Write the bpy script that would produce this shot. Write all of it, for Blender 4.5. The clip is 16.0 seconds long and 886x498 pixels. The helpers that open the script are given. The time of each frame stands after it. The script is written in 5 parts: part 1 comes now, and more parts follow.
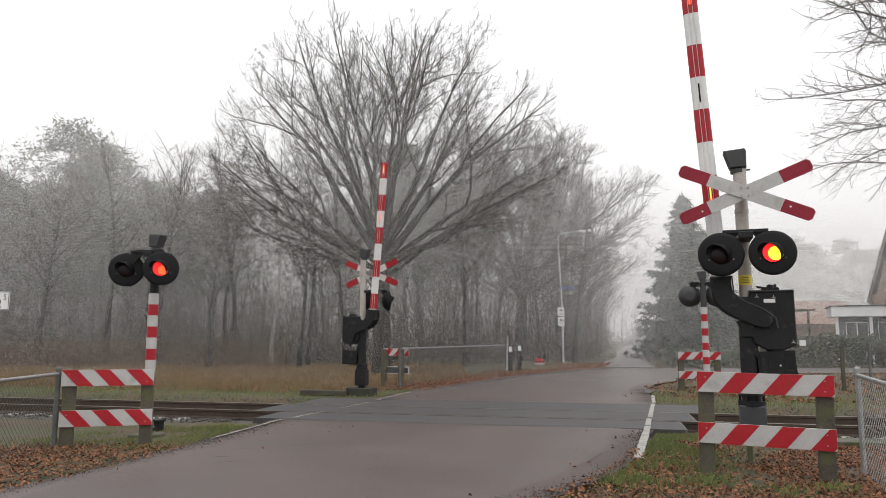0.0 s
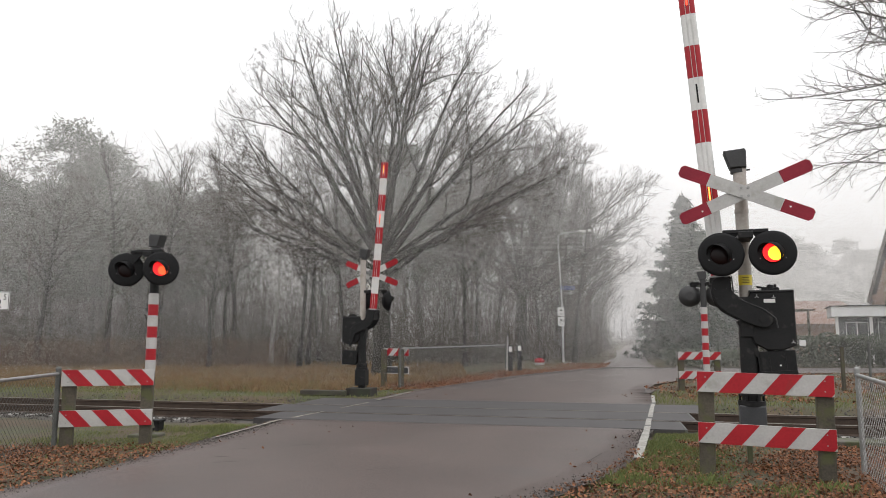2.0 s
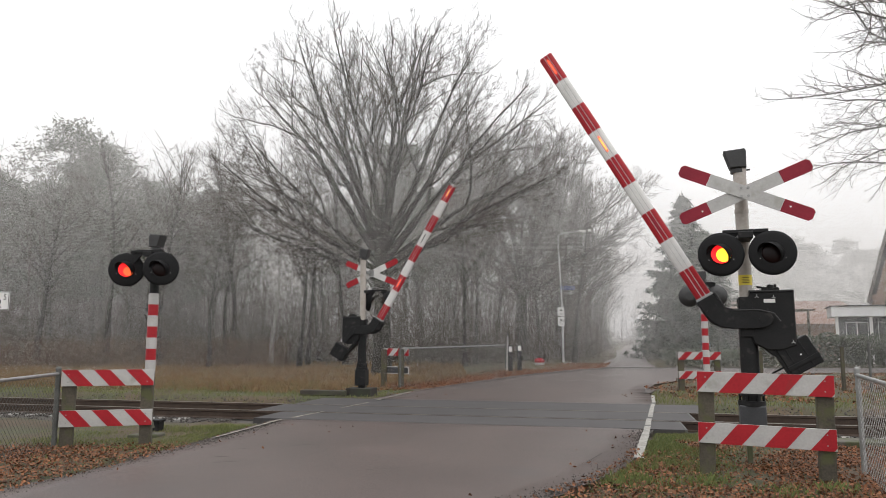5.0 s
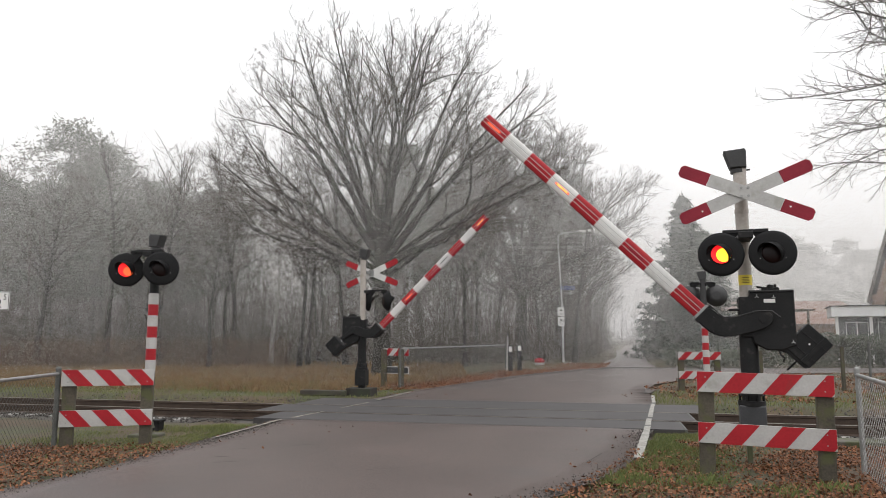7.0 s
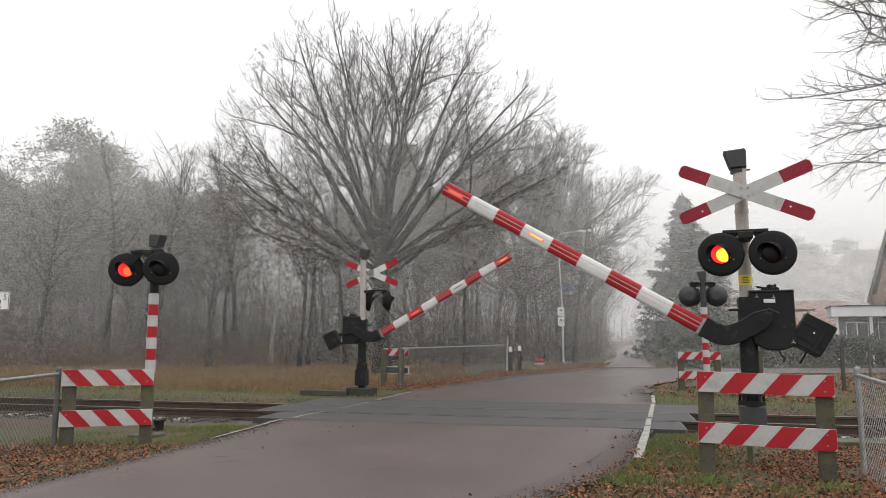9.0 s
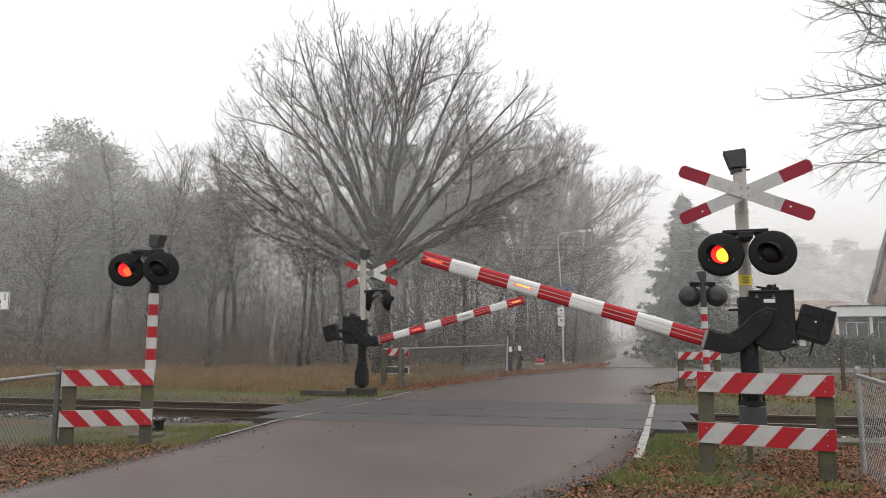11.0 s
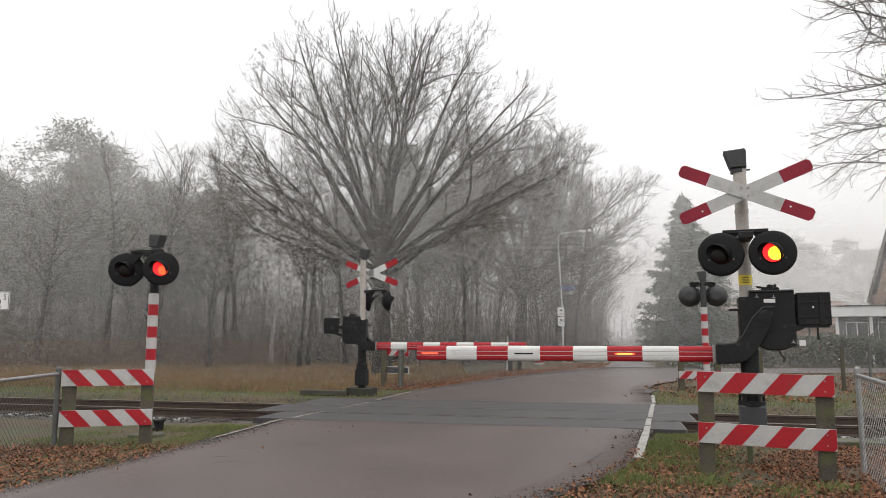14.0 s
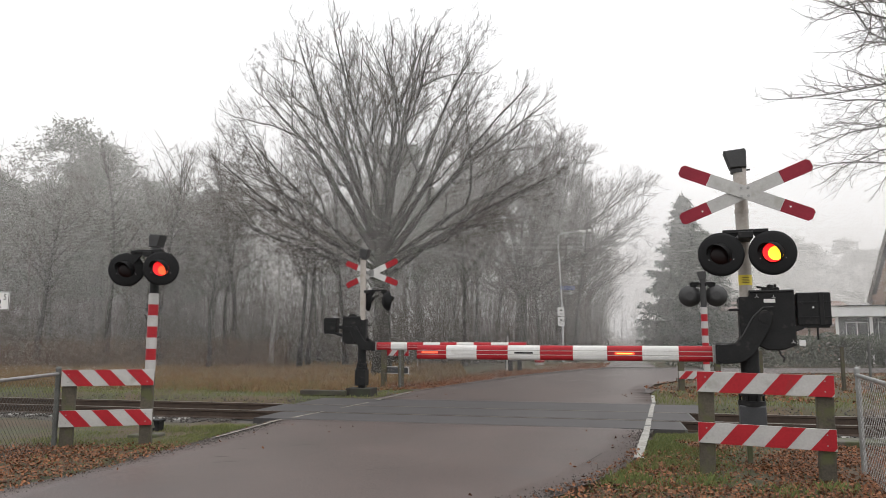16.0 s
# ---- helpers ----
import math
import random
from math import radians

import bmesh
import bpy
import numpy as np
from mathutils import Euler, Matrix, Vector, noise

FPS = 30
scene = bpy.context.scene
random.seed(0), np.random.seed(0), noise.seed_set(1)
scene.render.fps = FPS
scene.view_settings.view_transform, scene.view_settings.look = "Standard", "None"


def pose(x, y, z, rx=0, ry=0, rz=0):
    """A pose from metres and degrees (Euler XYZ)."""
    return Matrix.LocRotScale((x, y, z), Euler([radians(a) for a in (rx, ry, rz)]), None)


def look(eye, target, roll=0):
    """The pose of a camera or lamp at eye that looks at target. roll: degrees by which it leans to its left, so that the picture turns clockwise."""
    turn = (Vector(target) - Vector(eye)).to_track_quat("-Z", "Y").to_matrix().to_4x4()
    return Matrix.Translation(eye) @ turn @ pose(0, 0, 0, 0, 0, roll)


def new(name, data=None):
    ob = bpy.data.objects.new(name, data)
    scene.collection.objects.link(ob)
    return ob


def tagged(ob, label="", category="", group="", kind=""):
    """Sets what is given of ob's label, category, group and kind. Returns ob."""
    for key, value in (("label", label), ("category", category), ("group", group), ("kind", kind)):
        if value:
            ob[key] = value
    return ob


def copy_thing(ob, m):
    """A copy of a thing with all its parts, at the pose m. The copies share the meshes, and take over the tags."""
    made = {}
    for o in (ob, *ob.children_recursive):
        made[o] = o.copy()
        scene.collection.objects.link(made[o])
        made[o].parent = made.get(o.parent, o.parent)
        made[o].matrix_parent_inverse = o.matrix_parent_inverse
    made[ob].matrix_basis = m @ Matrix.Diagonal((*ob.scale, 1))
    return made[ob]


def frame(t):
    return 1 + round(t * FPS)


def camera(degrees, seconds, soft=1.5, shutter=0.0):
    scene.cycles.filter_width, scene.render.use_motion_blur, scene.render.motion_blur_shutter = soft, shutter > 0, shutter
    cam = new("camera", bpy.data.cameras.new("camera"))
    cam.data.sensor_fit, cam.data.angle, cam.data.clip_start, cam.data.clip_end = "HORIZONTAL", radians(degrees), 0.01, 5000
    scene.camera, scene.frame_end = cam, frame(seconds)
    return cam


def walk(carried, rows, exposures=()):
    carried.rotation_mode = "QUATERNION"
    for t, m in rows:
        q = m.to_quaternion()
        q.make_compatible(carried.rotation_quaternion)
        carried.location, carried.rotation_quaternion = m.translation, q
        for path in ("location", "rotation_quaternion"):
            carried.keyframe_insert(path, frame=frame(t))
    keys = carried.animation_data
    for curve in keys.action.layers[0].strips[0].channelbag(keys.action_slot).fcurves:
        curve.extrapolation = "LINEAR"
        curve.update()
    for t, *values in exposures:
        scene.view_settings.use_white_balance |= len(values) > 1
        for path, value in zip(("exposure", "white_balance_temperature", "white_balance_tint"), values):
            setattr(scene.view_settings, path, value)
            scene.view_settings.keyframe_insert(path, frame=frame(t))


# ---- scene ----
cam = camera(64.61, 16.0, soft=0.9)
EYE = (0.0, 0.0, 1.48)
STAND = look(EYE, (0.0, math.cos(radians(7.307)), 1.48 + math.sin(radians(7.307))))
walk(cam, [(0, STAND), (16, STAND)])

# ---- daylight: fog-bound overcast sky and a weak, very wide sun ----
world = bpy.data.worlds.new("overcast_sky")
scene.world = world
world.use_nodes = True
wn, wl = world.node_tree.nodes, world.node_tree.links
wn.clear()
sky = wn.new("ShaderNodeTexSky")
sky.sky_type = "NISHITA"
sky.sun_disc = False
sky.sun_elevation, sky.sun_rotation = radians(72), radians(150)
sky.air_density, sky.dust_density = 1.0, 6.0
grey = wn.new("ShaderNodeHueSaturation")
grey.inputs["Saturation"].default_value = 0.12
clear_sky = wn.new("ShaderNodeBackground")
clear_sky.inputs["Strength"].default_value = 0.06
cloud = wn.new("ShaderNodeBackground")
cloud.inputs["Strength"].default_value = 1.0
coord = wn.new("ShaderNodeTexCoord")
split = wn.new("ShaderNodeSeparateXYZ")
ramp = wn.new("ShaderNodeValToRGB")
ramp.color_ramp.elements[0].position, ramp.color_ramp.elements[0].color = 0.0, (0.8, 0.805, 0.815, 1)
ramp.color_ramp.elements[1].position, ramp.color_ramp.elements[1].color = 1.0, (1.1, 1.1, 1.11, 1)
low = ramp.color_ramp.elements.new(0.07)
low.color = (1.1, 1.105, 1.12, 1)
mid = ramp.color_ramp.elements.new(0.22)
mid.color = (1.25, 1.255, 1.27, 1)
both = wn.new("ShaderNodeAddShader")
wout = wn.new("ShaderNodeOutputWorld")
wl.new(coord.outputs["Generated"], split.inputs[0])
wl.new(split.outputs["Z"], ramp.inputs[0])
wl.new(ramp.outputs[0], cloud.inputs["Color"])
wl.new(sky.outputs[0], grey.inputs["Color"])
wl.new(grey.outputs[0], clear_sky.inputs["Color"])
wl.new(clear_sky.outputs[0], both.inputs[0])
wl.new(cloud.outputs[0], both.inputs[1])
wl.new(both.outputs[0], wout.inputs[0])

sun_data = bpy.data.lights.new("sun", "SUN")
sun_data.energy, sun_data.angle, sun_data.color = 0.5, radians(40), (1.0, 0.97, 0.93)
sun = new("sun", sun_data)
sun.matrix_world = look((4, 4, 30), (0, 12, 0))


# ---- materials ----
def stuff_mat(name, dark, light, rough=0.6, metal=0.0, scale=8.0, fine=90.0, bump=0.15, per_object=0.0, per_island=0.0, spots=None, spot_scale=3.0, spot_cut=0.6, depth=0.01, gloss=0.5, grain=0.45, spread=0.2):
    """Two colours mixed at two scales, with relief, optional stains and variation from piece to piece."""
    m = bpy.data.materials.new(name)
    m.use_nodes = True
    n, l = m.node_tree.nodes, m.node_tree.links
    b = n["Principled BSDF"]
    b.inputs["Roughness"].default_value, b.inputs["Metallic"].default_value = rough, metal
    b.inputs["Specular IOR Level"].default_value = gloss
    tc = n.new("ShaderNodeTexCoord")
    n1, n2 = n.new("ShaderNodeTexNoise"), n.new("ShaderNodeTexNoise")
    n1.inputs["Scale"].default_value, n1.inputs["Detail"].default_value = scale, 5
    n2.inputs["Scale"].default_value, n2.inputs["Detail"].default_value = fine, 3
    l.new(tc.outputs["Object"], n1.inputs["Vector"])
    l.new(tc.outputs["Object"], n2.inputs["Vector"])
    add = n.new("ShaderNodeMath")
    add.operation = "MULTIPLY_ADD"
    add.inputs[1].default_value, add.inputs[2].default_value = grain, 0.0
    l.new(n2.outputs["Fac"], add.inputs[0])
    s = n.new("ShaderNodeMath")
    s.operation = "MULTIPLY_ADD"
    s.inputs[1].default_value = 1.0 - grain
    l.new(n1.outputs["Fac"], s.inputs[0])
    l.new(add.outputs[0], s.inputs[2])
    stretch = n.new("ShaderNodeMapRange")
    stretch.inputs["From Min"].default_value, stretch.inputs["From Max"].default_value = 0.5 - spread, 0.5 + spread
    l.new(s.outputs[0], stretch.inputs["Value"])
    value = stretch.outputs[0]
    mix = n.new("ShaderNodeMix")
    mix.data_type = "RGBA"
    mix.inputs[6].default_value, mix.inputs[7].default_value = (*dark, 1), (*light, 1)
    if per_object or per_island:
        amount = per_object or per_island
        if per_object:
            rnd = n.new("ShaderNodeObjectInfo").outputs["Random"]
        else:
            rnd = n.new("ShaderNodeNewGeometry").outputs["Random Per Island"]
        w = n.new("ShaderNodeMix")
        w.inputs[0].default_value = amount
        l.new(value, w.inputs[2])
        l.new(rnd, w.inputs[3])
        value = w.outputs[0]
    l.new(value, mix.inputs[0])
    colour = mix.outputs[2]
    if spots:
        n3 = n.new("ShaderNodeTexNoise")
        n3.inputs["Scale"].default_value, n3.inputs["Detail"].default_value = spot_scale, 6
        l.new(tc.outputs["Object"], n3.inputs["Vector"])
        cut = n.new("ShaderNodeMapRange")
        cut.inputs["From Min"].default_value, cut.inputs["From Max"].default_value = spot_cut - 0.06, spot_cut + 0.08
        l.new(n3.outputs["Fac"], cut.inputs["Value"])
        mix2 = n.new("ShaderNodeMix")
        mix2.data_type = "RGBA"
        l.new(cut.outputs[0], mix2.inputs[0])
        l.new(colour, mix2.inputs[6])
        mix2.inputs[7].default_value = (*spots, 1)
        colour = mix2.outputs[2]
    l.new(colour, b.inputs["Base Color"])
    if bump:
        bp = n.new("ShaderNodeBump")
        bp.inputs["Strength"].default_value, bp.inputs["Distance"].default_value = bump, depth
        l.new(s.outputs[0], bp.inputs["Height"])
        l.new(bp.outputs[0], b.inputs["Normal"])
    return m


def glow_mat(name, colour, strength):
    m = bpy.data.materials.new(name)
    m.use_nodes = True
    b = m.node_tree.nodes["Principled BSDF"]
    b.inputs["Base Color"].default_value = (*colour, 1)
    b.inputs["Emission Color"].default_value, b.inputs["Emission Strength"].default_value = (*colour, 1), strength
    return m


ASPHALT = stuff_mat("asphalt", (0.033, 0.0242, 0.0218), (0.124, 0.0925, 0.083), 0.43, 0, 0.7, 60, 0.6, spots=(0.05, 0.042, 0.041), spot_scale=0.35, spot_cut=0.62, depth=0.005, grain=0.8, spread=0.12)
PANEL = stuff_mat("crossing_panel", (0.027, 0.0245, 0.0245), (0.055, 0.05, 0.05), 0.66, 0, 1.5, 60, 0.2, per_object=0.3, depth=0.003)
LINE = stuff_mat("road_paint", (0.17, 0.16, 0.145), (0.38, 0.37, 0.335), 0.75, 0, 3, 40, 0.2, spots=(0.14, 0.13, 0.125), spot_scale=9, spot_cut=0.6, depth=0.002)
OLDLINE = stuff_mat("old_road_paint", (0.13, 0.115, 0.095), (0.36, 0.34, 0.28), 0.8, 0, 3, 40, 0.2, spots=(0.09, 0.075, 0.07), spot_scale=7, spot_cut=0.52, depth=0.002)
SOIL = stuff_mat("verge_soil", (0.032, 0.021, 0.0125), (0.094, 0.065, 0.037), 0.95, 0, 0.6, 22, 0.6, spots=(0.05, 0.052, 0.024), spot_scale=0.45, spot_cut=0.5, depth=0.03)
BALLAST = stuff_mat("ballast", (0.025, 0.022, 0.02), (0.088, 0.077, 0.068), 0.9, 0, 5, 35, 0.5, per_island=0.6, depth=0.02)
STEEL_RUST = stuff_mat("rail_rust", (0.035, 0.023, 0.017), (0.075, 0.05, 0.036), 0.7, 0.3, 6, 70, 0.2)
STEEL_TOP = stuff_mat("rail_head", (0.09, 0.075, 0.062), (0.2, 0.175, 0.15), 0.5, 0.5, 4, 80, 0.05)
MOSSCONCRETE = stuff_mat("mossy_concrete", (0.06, 0.055, 0.045), (0.13, 0.12, 0.1), 0.9, 0, 4, 60, 0.3, spots=(0.06, 0.065, 0.03), spot_scale=5, spot_cut=0.5)
CONCRETE = stuff_mat("concrete", (0.16, 0.15, 0.14), (0.32, 0.31, 0.29), 0.85, 0, 4, 60, 0.3)
BLACK = stuff_mat("black_paint", (0.006, 0.006, 0.0065), (0.015, 0.0145, 0.0145), 0.55, 0, 6, 60, 0.08, spots=(0.04, 0.037, 0.034), spot_scale=7, spot_cut=0.66, gloss=0.22)
SHIELD = stuff_mat("matt_black", (0.006, 0.006, 0.0065), (0.012, 0.012, 0.0125), 0.65, 0, 5, 50, 0.05, gloss=0.2)
DARKGREY = stuff_mat("grey_castings", (0.014, 0.0135, 0.0135), (0.034, 0.033, 0.033), 0.55, 0, 5, 50, 0.1)
GREYBOX = stuff_mat("grey_pedestal", (0.028, 0.029, 0.032), (0.055, 0.056, 0.06), 0.55, 0, 5, 50, 0.1)
PALE = stuff_mat("pale_post", (0.28, 0.25, 0.22), (0.43, 0.39, 0.35), 0.5, 0, 3, 30, 0.06, spots=(0.28, 0.24, 0.19), spot_scale=5, spot_cut=0.62)
WHITE = stuff_mat("white_reflective", (0.33, 0.32, 0.308), (0.44, 0.43, 0.412), 0.45, 0, 4, 40, 0.05, spots=(0.3, 0.295, 0.265), spot_scale=6, spot_cut=0.64)
BOOMWHITE = stuff_mat("boom_white", (0.5, 0.49, 0.475), (0.63, 0.62, 0.6), 0.45, 0, 4, 40, 0.05, spots=(0.46, 0.45, 0.42), spot_scale=6, spot_cut=0.68)
RED = stuff_mat("red_reflective", (0.25, 0.007, 0.013), (0.37, 0.013, 0.02), 0.5, 0, 4, 40, 0.05, spots=(0.24, 0.02, 0.022), spot_scale=6, spot_cut=0.68, gloss=0.3)
CROSSRED = stuff_mat("cross_red", (0.17, 0.009, 0.02), (0.25, 0.015, 0.03), 0.5, 0, 4, 40, 0.05, gloss=0.25)
YELLOW = stuff_mat("yellow_sticker", (0.6, 0.45, 0.03), (0.75, 0.6, 0.06), 0.5, 0, 6, 40, 0.02)
GALV = stuff_mat("galvanised", (0.19, 0.19, 0.185), (0.38, 0.38, 0.37), 0.5, 0.55, 5, 60, 0.1)
POLE = stuff_mat("grey_pole_paint", (0.42, 0.42, 0.42), (0.56, 0.56, 0.55), 0.6, 0, 5, 60, 0.05)
WIRE = stuff_mat("fence_wire", (0.3, 0.3, 0.3), (0.5, 0.5, 0.49), 0.5, 0.5, 5, 60, 0.0)
OLDWIRE = stuff_mat("weathered_fence", (0.06, 0.062, 0.058), (0.14, 0.14, 0.13), 0.7, 0.2, 5, 60, 0.1)
WOOD = stuff_mat("mossy_timber", (0.035, 0.03, 0.022), (0.1, 0.085, 0.062), 0.9, 0, 4, 45, 0.4, spots=(0.075, 0.078, 0.032), spot_scale=5, spot_cut=0.57)
BARK = stuff_mat("oak_bark", (0.028, 0.024, 0.019), (0.065, 0.057, 0.045), 0.95, 0, 2, 25, 0.5, spots=(0.05, 0.054, 0.03), spot_scale=1.2, spot_cut=0.56)
WETBARK = stuff_mat("wet_dark_bark", (0.013, 0.011, 0.009), (0.033, 0.029, 0.023), 0.9, 0, 2, 25, 0.3, spots=(0.03, 0.034, 0.02), spot_scale=1.2, spot_cut=0.58)
TWIG = stuff_mat("twig_bark", (0.035, 0.026, 0.0185), (0.067, 0.051, 0.036), 0.9, 0, 3, 20, 0.0)
BIRCH = stuff_mat("birch_bark", (0.06, 0.055, 0.05), (0.5, 0.48, 0.44), 0.8, 0, 4, 12, 0.2)
PINE = stuff_mat("pine_needles", (0.02, 0.032, 0.016), (0.06, 0.075, 0.04), 0.85, 0, 0.8, 6, 0.0, per_island=0.4)
SPRUCE = stuff_mat("spruce_needles", (0.018, 0.032, 0.022), (0.05, 0.07, 0.048), 0.85, 0, 0.8, 6, 0.0, per_island=0.4)
HEDGE = stuff_mat("hedge_leaves", (0.026, 0.033, 0.022), (0.062, 0.07, 0.045), 0.8, 0, 1, 6, 0.0, per_island=0.5)
GRASS = stuff_mat("grass_blades", (0.058, 0.08, 0.018), (0.2, 0.205, 0.068), 0.7, 0, 0.7, 6, 0.0, per_island=0.6)
FRESHGRASS = stuff_mat("fresh_grass", (0.05, 0.075, 0.016), (0.17, 0.2, 0.055), 0.6, 0, 1, 8, 0.0, per_island=0.6)
DRYGRASS = stuff_mat("dry_grass", (0.098, 0.058, 0.027), (0.255, 0.165, 0.083), 0.85, 0, 0.25, 3, 0.0, per_island=0.5)
LEAF = stuff_mat("fallen_leaves", (0.036, 0.015, 0.008), (0.26, 0.104, 0.043), 0.8, 0, 2, 20, 0.0, per_island=0.85)
BRACKEN = stuff_mat("dead_bracken", (0.055, 0.036, 0.022), (0.14, 0.09, 0.055), 0.9, 0, 0.5, 6, 0.0, per_island=0.5)
TAR = stuff_mat("tar_crack", (0.012, 0.011, 0.011), (0.03, 0.026, 0.025), 0.7, 0, 6, 40, 0.1)
WETEDGE = stuff_mat("wet_road_edge", (0.02, 0.015, 0.0125), (0.075, 0.056, 0.049), 0.6, 0, 3, 40, 0.4, depth=0.01)
BRICK = stuff_mat("house_brick", (0.16, 0.1, 0.075), (0.3, 0.19, 0.15), 0.9, 0, 2, 18, 0.2)
ROOFTILE = stuff_mat("roof_tiles", (0.09, 0.08, 0.075), (0.18, 0.155, 0.14), 0.8, 0, 2, 14, 0.3)
ORANGETILE = stuff_mat("orange_roof", (0.16, 0.1, 0.08), (0.24, 0.15, 0.12), 0.8, 0, 2, 14, 0.3)
WHITEPAINT = stuff_mat("white_paint", (0.62, 0.61, 0.59), (0.8, 0.79, 0.77), 0.5, 0, 2, 20, 0.04)
GLASSDARK = stuff_mat("window_glass", (0.02, 0.022, 0.025), (0.035, 0.037, 0.04), 0.08, 0, 2, 10, 0.0)
BLUE = stuff_mat("blue_sign", (0.03, 0.055, 0.17), (0.05, 0.08, 0.22), 0.45, 0, 4, 30, 0.0)
INK = stuff_mat("black_ink", (0.012, 0.012, 0.012), (0.02, 0.02, 0.02), 0.6, 0, 4, 30, 0.0)
LENS = stuff_mat("dark_red_lens", (0.005, 0.0015, 0.0015), (0.009, 0.002, 0.002), 0.35, 0, 9, 60, 0.1, gloss=0.2)
MIST = stuff_mat("mist_haze_strips", (0.83, 0.81, 0.79), (0.87, 0.85, 0.83), 1.0, 0, 0.05, 1, 0.0)
GLOWRED = glow_mat("lamp_red_and_hood_glow", (1.0, 0.012, 0.016), 0.8)
GLOWCORE = glow_mat("lamp_hot_core", (1.0, 0.62, 0.035), 1.7)
GLOWORANGE = glow_mat("lamp_orange_core", (1.0, 0.1, 0.025), 1.3)
GLOWBARRED = glow_mat("boom_lamp_red", (1.0, 0.075, 0.03), 1.5)
GLOWBARHOT = glow_mat("boom_lamp_core", (1.0, 0.36, 0.06), 2.0)


# ---- building helpers ----
def link_mesh(name, bm, mats, parent=None, label=""):
    me = bpy.data.meshes.new(name)
    bm.normal_update()
    bm.to_mesh(me)
    bm.free()
    for m in (mats if isinstance(mats, (list, tuple)) else [mats]):
        me.materials.append(m)
    ob = new(name, me)
    if parent is not None:
        ob.parent = parent
    if label:
        ob["label"] = label
    return ob


def part(name, bm, material, parent, label=""):
    return link_mesh(name, bm, material, parent, label)


def raw_mesh(name, verts, faces, mats, parent=None, label="", smooth=False):
    me = bpy.data.meshes.new(name)
    me.from_pydata(verts, [], faces)
    for m in (mats if isinstance(mats, (list, tuple)) else [mats]):
        me.materials.append(m)
    if smooth:
        me.polygons.foreach_set("use_smooth", [True] * len(me.polygons))
    me.update()
    ob = new(name, me)
    if parent is not None:
        ob.parent = parent
    if label:
        ob["label"] = label
    return ob


def box(bm, c, s, bevel=0.0, rot=None, slot=0):
    g = bmesh.ops.create_cube(bm, size=1.0)
    vs = g["verts"]
    m = Matrix.Translation(c) @ (rot if rot is not None else Matrix.Identity(4)) @ Matrix.Diagonal((*s, 1))
    bmesh.ops.transform(bm, matrix=m, verts=vs)
    faces = list({f for v in vs for f in v.link_faces})
    for f in faces:
        f.material_index = slot
    if bevel:
        edges = list({e for v in vs for e in v.link_edges})
        r = bmesh.ops.bevel(bm, geom=edges, offset=bevel, segments=2, profile=0.5, affect="EDGES")
        for f in r["faces"]:
            f.material_index = slot


def rod(bm, a, b, r0, r1=None, seg=12, slot=0, smooth=True):
    a, b = Vector(a), Vector(b)
    d = b - a
    r1 = r0 if r1 is None else r1
    m = Matrix.Translation((a + b) / 2) @ d.to_track_quat("Z", "Y").to_matrix().to_4x4()
    g = bmesh.ops.create_cone(bm, cap_ends=True, segments=seg, radius1=r0, radius2=r1, depth=d.length, matrix=m)
    for f in {f for v in g["verts"] for f in v.link_faces}:
        f.material_index = slot
        f.smooth = smooth and len(f.verts) == 4
        if len(f.verts) != 4:
            for e in f.edges:
                e.smooth = False


def prism(bm, outline, y0, y1, slot=0, bevel=0.0):
    """An outline in x, z pushed from y0 to y1."""
    a = [bm.verts.new((x, y0, z)) for x, z in outline]
    b = [bm.verts.new((x, y1, z)) for x, z in outline]
    fs = [bm.faces.new(a), bm.faces.new(b[::-1])]
    k = len(a)
    for i in range(k):
        fs.append(bm.faces.new((a[i], b[i], b[(i + 1) % k], a[(i + 1) % k])))
    for f in fs:
        f.material_index = slot
    bmesh.ops.recalc_face_normals(bm, faces=fs)
    if bevel:
        edges = list(fs[0].edges) + list(fs[1].edges)
        bmesh.ops.bevel(bm, geom=edges, offset=bevel, segments=1, affect="EDGES")


def empty(name, m, label="", category="", group="", kind=""):
    e = new(name)
    e.empty_display_size = 0.2
    e.matrix_basis = m
    return tagged(e, label, category, group, kind)


def bars(name, parent, rows, material, label=""):
    """Unreadable writing: thin raised bars, (x, y, z, width, height) facing +y of the parent."""
    bm = bmesh.new()
    for x, y, z, w, h in rows:
        box(bm, (x, y, z), (w, 0.003, h))
    return part(name, bm, material, parent, label)


def clip_quad(outline, x0, x1):
    """An outline in x, z clipped to x0..x1."""
    for side, lim in ((1, x0), (-1, x1)):
        res = []
        for i, p in enumerate(outline):
            q = outline[(i + 1) % len(outline)]
            pin, qin = side * p[0] >= side * lim, side * q[0] >= side * lim
            if pin:
                res.append(p)
            if pin != qin:
                k = (lim - p[0]) / (q[0] - p[0])
                res.append((lim, p[1] + k * (q[1] - p[1])))
        outline = res
        if len(outline) < 3:
            return []
    return outline


